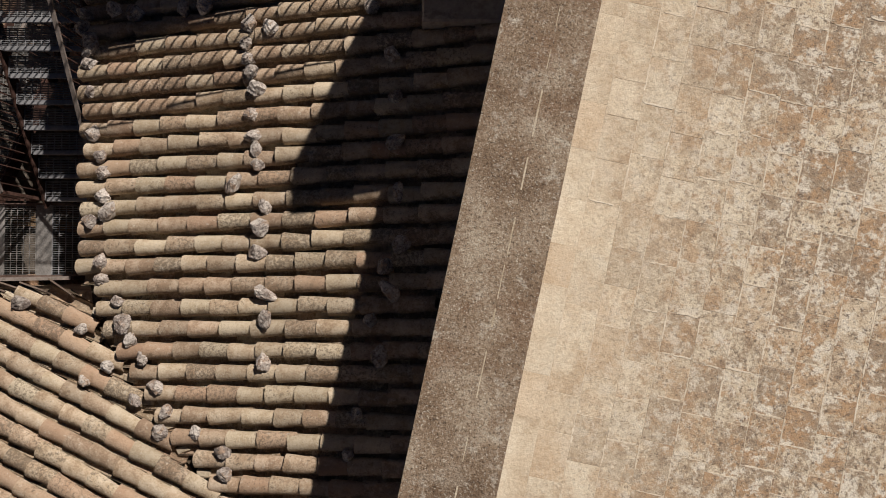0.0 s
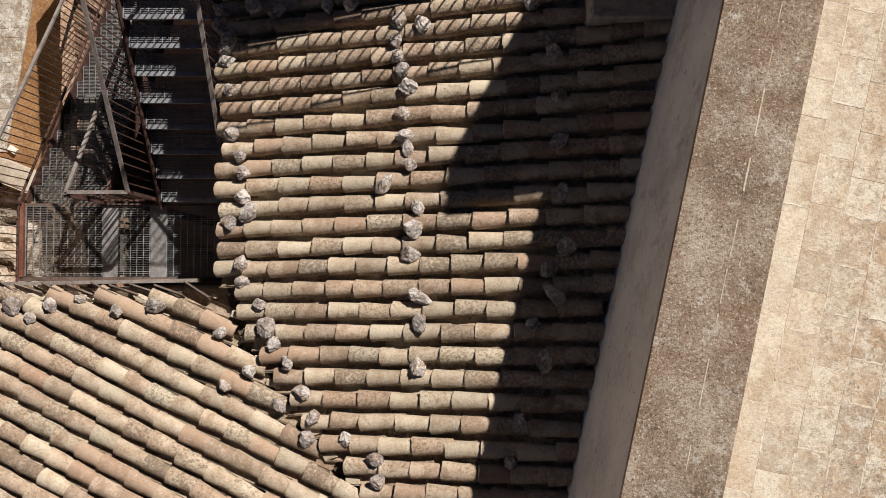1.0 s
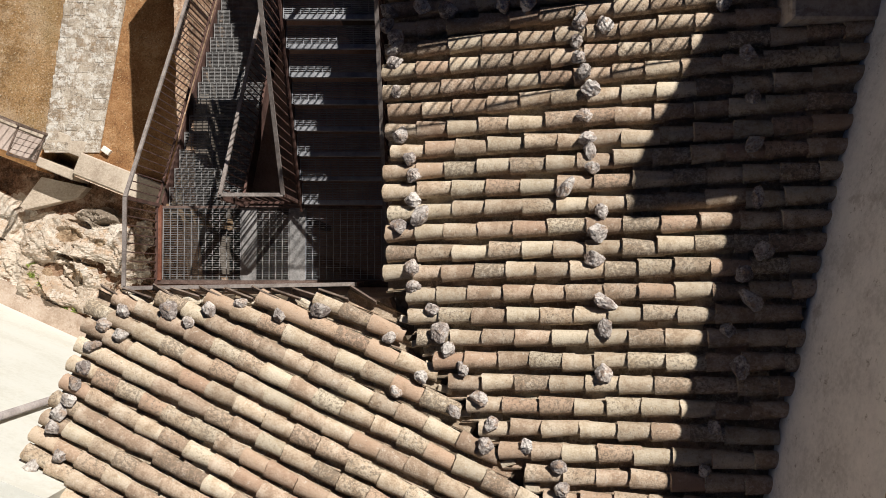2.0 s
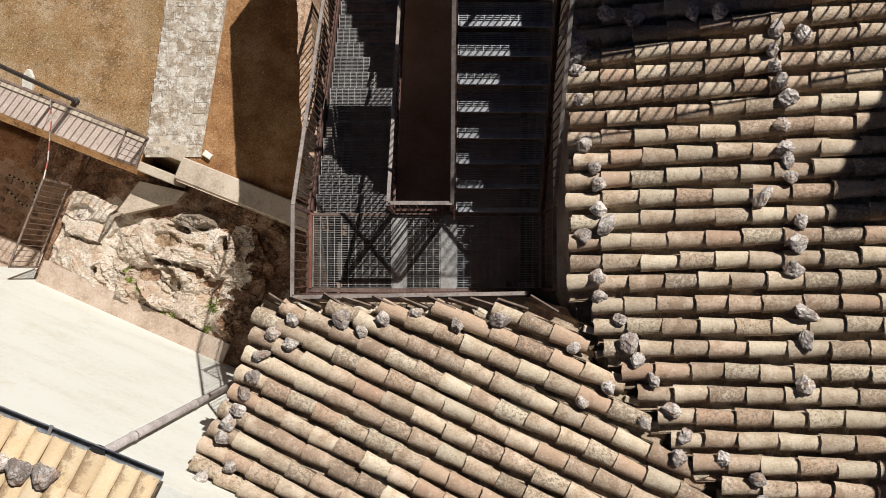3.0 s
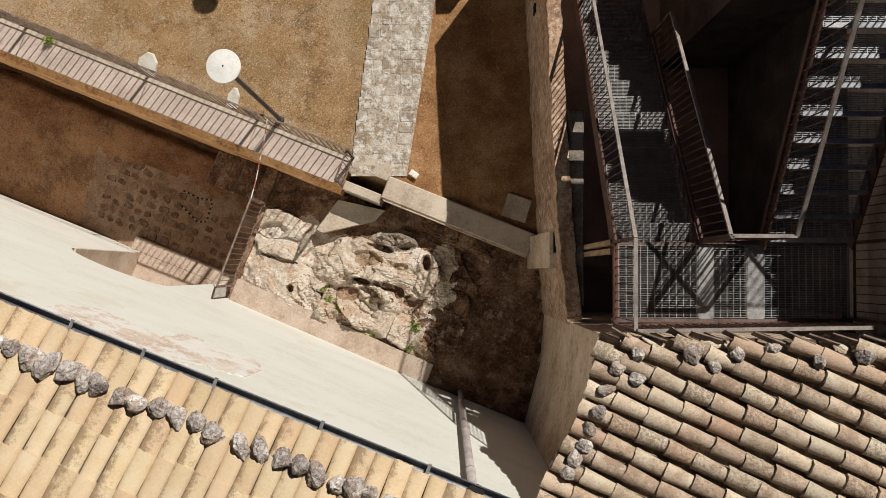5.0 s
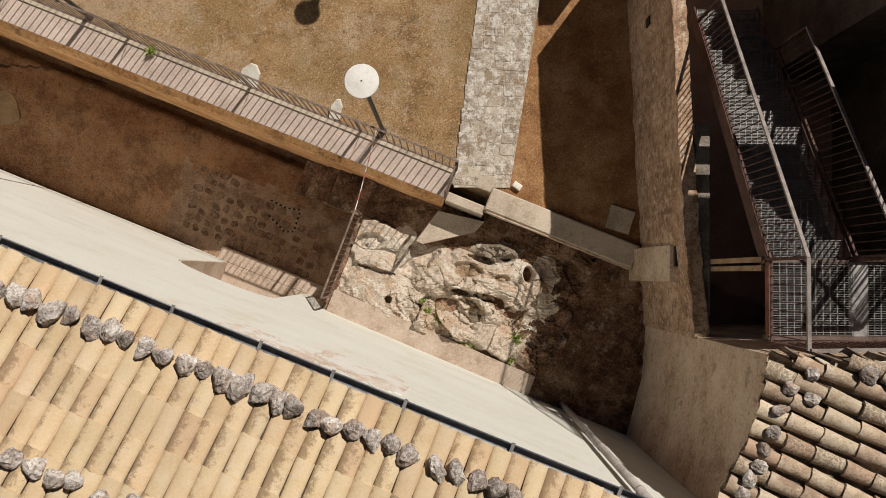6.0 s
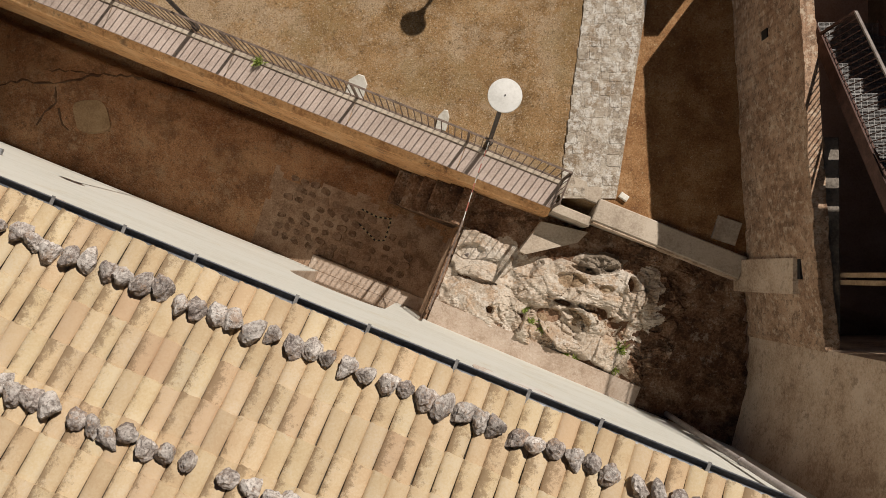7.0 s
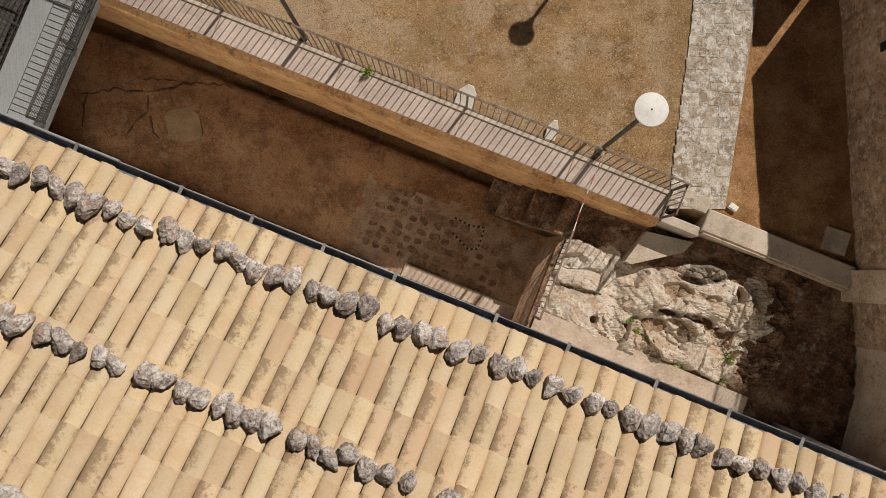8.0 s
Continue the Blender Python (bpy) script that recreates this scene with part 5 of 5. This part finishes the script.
ROW_ONE = [-18.72, -18.54, -18.36, -18.16, -17.95, -17.77, -17.59, -17.42, -17.21, -16.97, -16.79, -16.61, -16.41, -16.21, -16.04, -15.83, -15.65, -15.44, -15.27, -15.09, -14.89, -14.65, -14.5, -14.29, -14.12,
           -13.89, -13.7, -13.48, -13.3, -13.12, -12.91, -12.71, -12.49, -12.32, -12.1, -11.9, -11.71, -11.52, -11.36, -11.13, -10.95, -10.76, -10.53, -10.36, -10.17, -9.86, -9.67, -9.44, -9.25, -9.08, -8.86, -8.69, -8.52, -8.29, -8.13, -7.89]
ROW_TWO = [-17.92, -17.74, -17.5, -17.32, -17.13, -16.94, -16.78, -16.5, -16.33, -16.12, -15.97, -15.75, -15.6, -15.44, -15.26, -14.99, -14.82, -14.65, -14.5, -14.3, -14.1, -13.9, -13.52, -13.28, -13.06, -12.9, -12.6, -12.3]
ROW_THREE = [-17.25, -17.07, -16.94]
for spots, n, big in ((ROW_ONE, -5.135, 1.0), (ROW_TWO, -6.385, 0.95), (ROW_THREE, -7.6, 1.0)):
    for s in spots:
        p = sn(s, n + rng.gauss(0, 0.02) + (0.0025 * (s + 15) if n > -6 else 0.0))
        put_stone(p.x, p.y, lower_top(p.x, p.y) + 0.05, rng.triangular(0.21, 0.315, 0.26) * big, "rough grey stone in a row across the pale tiles", "stones on the pale roof", radians(-111.6))

# ---- verge of the annex ----
for i in range(11):
    x = -7.1 + i * 0.29 + rng.uniform(-0.06, 0.06)
    z = annex_top(x, -0.2)
    m = Matrix.LocRotScale((x, -0.16, z + 0.05), Euler((rng.uniform(0.9, 1.3), rng.uniform(-0.2, 0.0), rng.uniform(-0.55, -0.3))), None)
    link("verge_slate", Shape().box(-0.17, 0.17, -0.05, 0.05, -0.009, 0.009, m).mesh("verge_slate", M_SLATE), annex_roof)
for i in range(9):
    x = -7.05 + i * 0.3 + rng.uniform(-0.1, 0.1)
    z = annex_top(x, -0.25)
    ob = link("verge_mortar", STONES[i % 9].copy(), annex_roof, Matrix.LocRotScale((x, -0.24, z + 0.0), Euler((0, 0.2, rng.uniform(-0.5, 0))), (0.14, 0.07, 0.06)))
    ob.data.materials[0] = M_MORTAR

# ---- broken mortar along the valley ----
for i in range(9):
    y = -0.42 - i * 0.235
    x = lerp(VALLEY, y) + 0.06 + rng.uniform(-0.03, 0.03)
    m = Matrix.LocRotScale((x, y, main_top(x, y) - 0.01), Euler((rng.uniform(-0.2, 0.2), rng.uniform(-0.3, 0.0), rng.uniform(-0.4, 0.4))), None)
    link("valley_mortar", Shape().box(-0.075, 0.075, -0.035, 0.035, -0.05, 0.02, m, 0.008).mesh("valley_mortar", M_MORTAR), main_roof)

# ---- things on the lawn ----
lamp_post(-17.62, 5.47)


def upright_slab(x, y, w, h, turn, label):
    """A thin pale slab with a pointed head, leaning a little."""
    out = [(-w / 2, -0.1), (w / 2, -0.1), (w / 2, h * 0.55), (w * 0.2, h), (-w * 0.12, h * 0.98), (-w / 2, h * 0.5)]
    m = Matrix.Translation((x, y, 0.05)) @ Matrix.Rotation(turn, 4, "Z") @ Matrix.Rotation(radians(-66), 4, "X")
    vs = [m @ Vector((a, t, b)) for t in (-0.035, 0.035) for a, b in out]
    n = len(out)
    ob = Shape().add(vs, [tuple(range(n)), tuple(range(2 * n - 1, n - 1, -1))] + [(i, n + i, n + (i + 1) % n, (i + 1) % n) for i in range(n)]).part("marble_slab", M_MARBLE)
    tagged(ob, label, "slab", "pale slabs on the lawn")


upright_slab(-14.62, 4.30, 0.34, 0.3, radians(-20), "pointed white marble slab leaning behind the railing")
upright_slab(-13.02, 3.68, 0.2, 0.27, radians(-15), "narrow white marble slab leaning behind the railing")
tagged(Shape().box(-0.085, 0.085, -0.055, 0.055, -0.01, 0.09, Matrix.Translation((-9.66, 2.35, 0)) @ Matrix.Rotation(radians(-35), 4, "Z"), 0.012).part("pale_block", M_MARBLE), "small pale stone block at the edge of the path", "block")

# ---- yard: cobbles, tape, chain, roots ----
cob = Shape()
for i in range(12):
    for j in range(8):
        s, n = -16.2 + i * 0.27 + rng.uniform(-0.06, 0.06), -4.5 + j * 0.215 + rng.uniform(-0.035, 0.035)
        if n > -3.3 - 0.04 * (i - 5) or rng.random() < 0.12:
            continue
        k = 9
        a, b = rng.uniform(0.085, 0.13), rng.uniform(0.07, 0.1)
        ph = rng.gauss(0, 0.2)
        ring = [(math.copysign(abs(math.cos(t * math.tau / k)) ** 0.6, math.cos(t * math.tau / k)) * a * rng.uniform(0.85, 1.1), math.copysign(abs(math.sin(t * math.tau / k)) ** 0.6, math.sin(t * math.tau / k)) * b * rng.uniform(0.85, 1.1)) for t in range(k)]
        z = -2.5 + 0.03
        p = sn(s, n)
        z = ground_height(p.x, p.y) + 0.012
        vs = [sn(s + u * math.cos(ph) - v * math.sin(ph), n + u * math.sin(ph) + v * math.cos(ph), z - 0.04) for u, v in ring]
        vs += [sn(s + (u * math.cos(ph) - v * math.sin(ph)) * 0.85, n + (u * math.sin(ph) + v * math.cos(ph)) * 0.85, z + 0.006) for u, v in ring]
        cob.add(vs, [(t, (t + 1) % k, k + (t + 1) % k, k + t) for t in range(k)] + [tuple(range(k, 2 * k))])
tagged(cob.part("yard_cobbles", M_COBBLE), "dark worn cobbles sunk in the yard soil", "cobbles", kind="stuff")


def root(points, r, mat=M_ROOT):
    sh = Shape()
    pts = []
    for (s, n), (s2, n2) in zip(points, points[1:]):
        k = max(2, int(math.hypot(s2 - s, n2 - n) / 0.12))
        pts += [(s + (s2 - s) * i / k + rng.uniform(-0.03, 0.03), n + (n2 - n) * i / k + rng.uniform(-0.03, 0.03)) for i in range(k)]
    q = [(lambda p: Vector((p.x, p.y, ground_height(p.x, p.y) - 0.003)))(sn(*a)) for a in pts]
    m = 6
    for k, a in enumerate(q):
        d = (q[min(k + 1, len(q) - 1)] - q[max(k - 1, 0)]).normalized()
        side, up, w = d.cross(Vector((0, 0, 1))).normalized(), Vector((0, 0, 1)), 1.15 * r * rng.uniform(0.4, 1.3)
        sh.v += [tuple(a + side * math.cos(t * math.tau / m) * w + up * math.sin(t * math.tau / m) * w * 0.45) for t in range(m)]
    sh.f = [(k * m + t, k * m + (t + 1) % m, (k + 1) * m + (t + 1) % m, (k + 1) * m + t) for k in range(len(q) - 1) for t in range(m)]
    tagged(sh.part("yard_root", mat), "dark root running over the yard soil", "root", "roots in the yard")


root([(-23.3, -3.85), (-22.6, -3.46), (-21.86, -3.27), (-21.02, -2.73), (-20.31, -2.48), (-19.71, -2.36), (-18.89, -2.24)], 0.026)
root([(-21.02, -2.73), (-21.62, -2.86), (-22.17, -3.11)], 0.018)
root([(-21.84, -3.3), (-21.73, -3.66), (-21.94, -3.95), (-22.07, -4.41)], 0.03)
root([(-21.68, -3.72), (-21.47, -4.0), (-21.17, -4.13)], 0.025)
root([(-23.15, -3.77), (-23.15, -4.15), (-23.05, -4.66)], 0.03)
squarish = lambda a: 0.40 / (abs(math.cos(a)) ** 3.5 + abs(math.sin(a)) ** 3.5) ** (1 / 3.5) * (1 + 0.05 * noise.noise((3 * math.cos(a), 3 * math.sin(a), 2)))
disc = Shape().prism([tuple(sn(-20.87 + squarish(a) * math.cos(a + 0.5), -3.63 + 0.85 * squarish(a) * math.sin(a + 0.5)).xy) for a in [i * math.tau / 48 for i in range(48)]], -2.9, lambda x, y: ground_height(x, y) * 0.6 - 0.4 * 2.53)
tagged(disc.part("sandy_slab", M_SAND), "rounded sandy slab set in the yard soil", "slab")


def striped(points, step, width, mats, parent_label, category, name, flat=True):
    """A striped band or cord in short pieces of two colours."""
    owner = thing(name, parent_label, category)
    k = 0
    for a, b in zip(points, points[1:]):
        a, b = Vector(a), Vector(b)
        cnt = max(1, round((b - a).length / step))
        for i in range(cnt):
            p, q = a.lerp(b, i / cnt), a.lerp(b, (i + 1) / cnt)
            Shape().beam(p, q, width, 0.006 if flat else width).part("stripe", mats[k % 2], owner)
            k += 1


def on_yard(s, n, lift=0.02):
    p = sn(s, n)
    return Vector((p.x, p.y, ground_height(p.x, p.y) + lift))


striped([on_yard(-14.57, -3.3, 0.05), on_yard(-14.2, -3.33), on_yard(-13.89, -3.26, 0.05), on_yard(-13.86, -3.74, 0.03), on_yard(-14.05, -3.82), on_yard(-14.5, -3.62, 0.04)], 0.055, 0.034, (M_DARK, M_TAPE_Y),
        "fallen black and yellow striped barrier tape on the yard", "barrier tape", "barrier_tape")
top_, mid_, end_ = Vector((-12.2, 3.2, 0.85)), Vector((-12.42, 2.55, 0.42)), sn(-12.43, -2.9, 0.2)
striped([top_, top_.lerp(mid_, 0.5) + Vector((0, 0, -0.05)), mid_, mid_.lerp(end_, 0.5) + Vector((0, 0, -0.05)), end_], 0.16, 0.017, (M_TAPE_W, M_TAPE_R),
        "red and white plastic chain from the lamp to the fence", "chain", "barrier_chain", False)

# ---- weeds ----


def weed(x, y, z, size):
    sh = Shape()
    for _ in range(70):
        a, lean, ln = rng.uniform(0, math.tau), rng.uniform(0.3, 1.3), size * rng.uniform(0.4, 1.0)
        d = Vector((math.cos(a) * math.sin(lean), math.sin(a) * math.sin(lean), math.cos(lean)))
        b = Vector((x, y, z)) + Vector((rng.gauss(0, size * 0.25), rng.gauss(0, size * 0.25), 0))
        side = d.cross(Vector((0, 0, 1))).normalized() * ln * 0.1
        sh.add([b, b + d * ln * 0.5 + side, b + d * ln, b + d * ln * 0.5 - side + Vector((0, 0, 0.004))], [(0, 1, 2, 3)])
    ob = sh.part("weed", M_LEAF)
    tagged(ob, "small green weed growing between the rocks", "weed", "weeds in the lower garden")


for s, n, size in ((-11.72, -4.56, 0.13), (-10.68, -3.99, 0.12), (-10.51, -4.14, 0.11), (-10.26, -4.22, 0.12), (-9.67, -4.5, 0.1), (-9.49, -4.5, 0.1), (-8.79, -3.99, 0.16), (-8.76, -4.4, 0.12)):
    p = sn(s, n)
    weed(p.x, p.y, rock_height(p)[0], size)
p = sn(-17.05, -1.56)
weed(p.x, p.y, 0.06, 0.16)

# ---- dry grass on the lawn ----
gr = random.Random(11)
straw = Shape()
for _ in range(15000):
    s, n = gr.uniform(-23.5, -7.9), gr.uniform(-1.35, 5.2)
    p = sn(s, n)
    if p.x > -7.75 or (lerp([(a, b) for a, b, c in PATH], p.y) - 0.03 < p.x < lerp([(a, c) for a, b, c in PATH], p.y) + 0.0) or noise.noise((p.x * 1.3, p.y * 1.3, 9)) < -0.25:
        continue
    a, ln = gr.uniform(0, math.tau), gr.uniform(0.02, 0.07)
    d = Vector((math.cos(a), math.sin(a), gr.uniform(0.05, 0.7))).normalized() * ln
    b = Vector((p.x, p.y, ground_height(p.x, p.y)))
    side = Vector((-math.sin(a), math.cos(a), 0)) * 0.004
    straw.add([b - side, b + side, b + d], [(0, 1, 2)])
M_STRAW = material("dry_straw", [(0.17, 0.105, 0.045), (0.36, 0.26, 0.13), (0.52, 0.43, 0.27)], big=3.0, vary=1.0, by="island", bump=0.0)
tagged(straw.part("dry_grass", M_STRAW), "sparse dry straw-coloured grass on the lawn", "grass", kind="stuff")
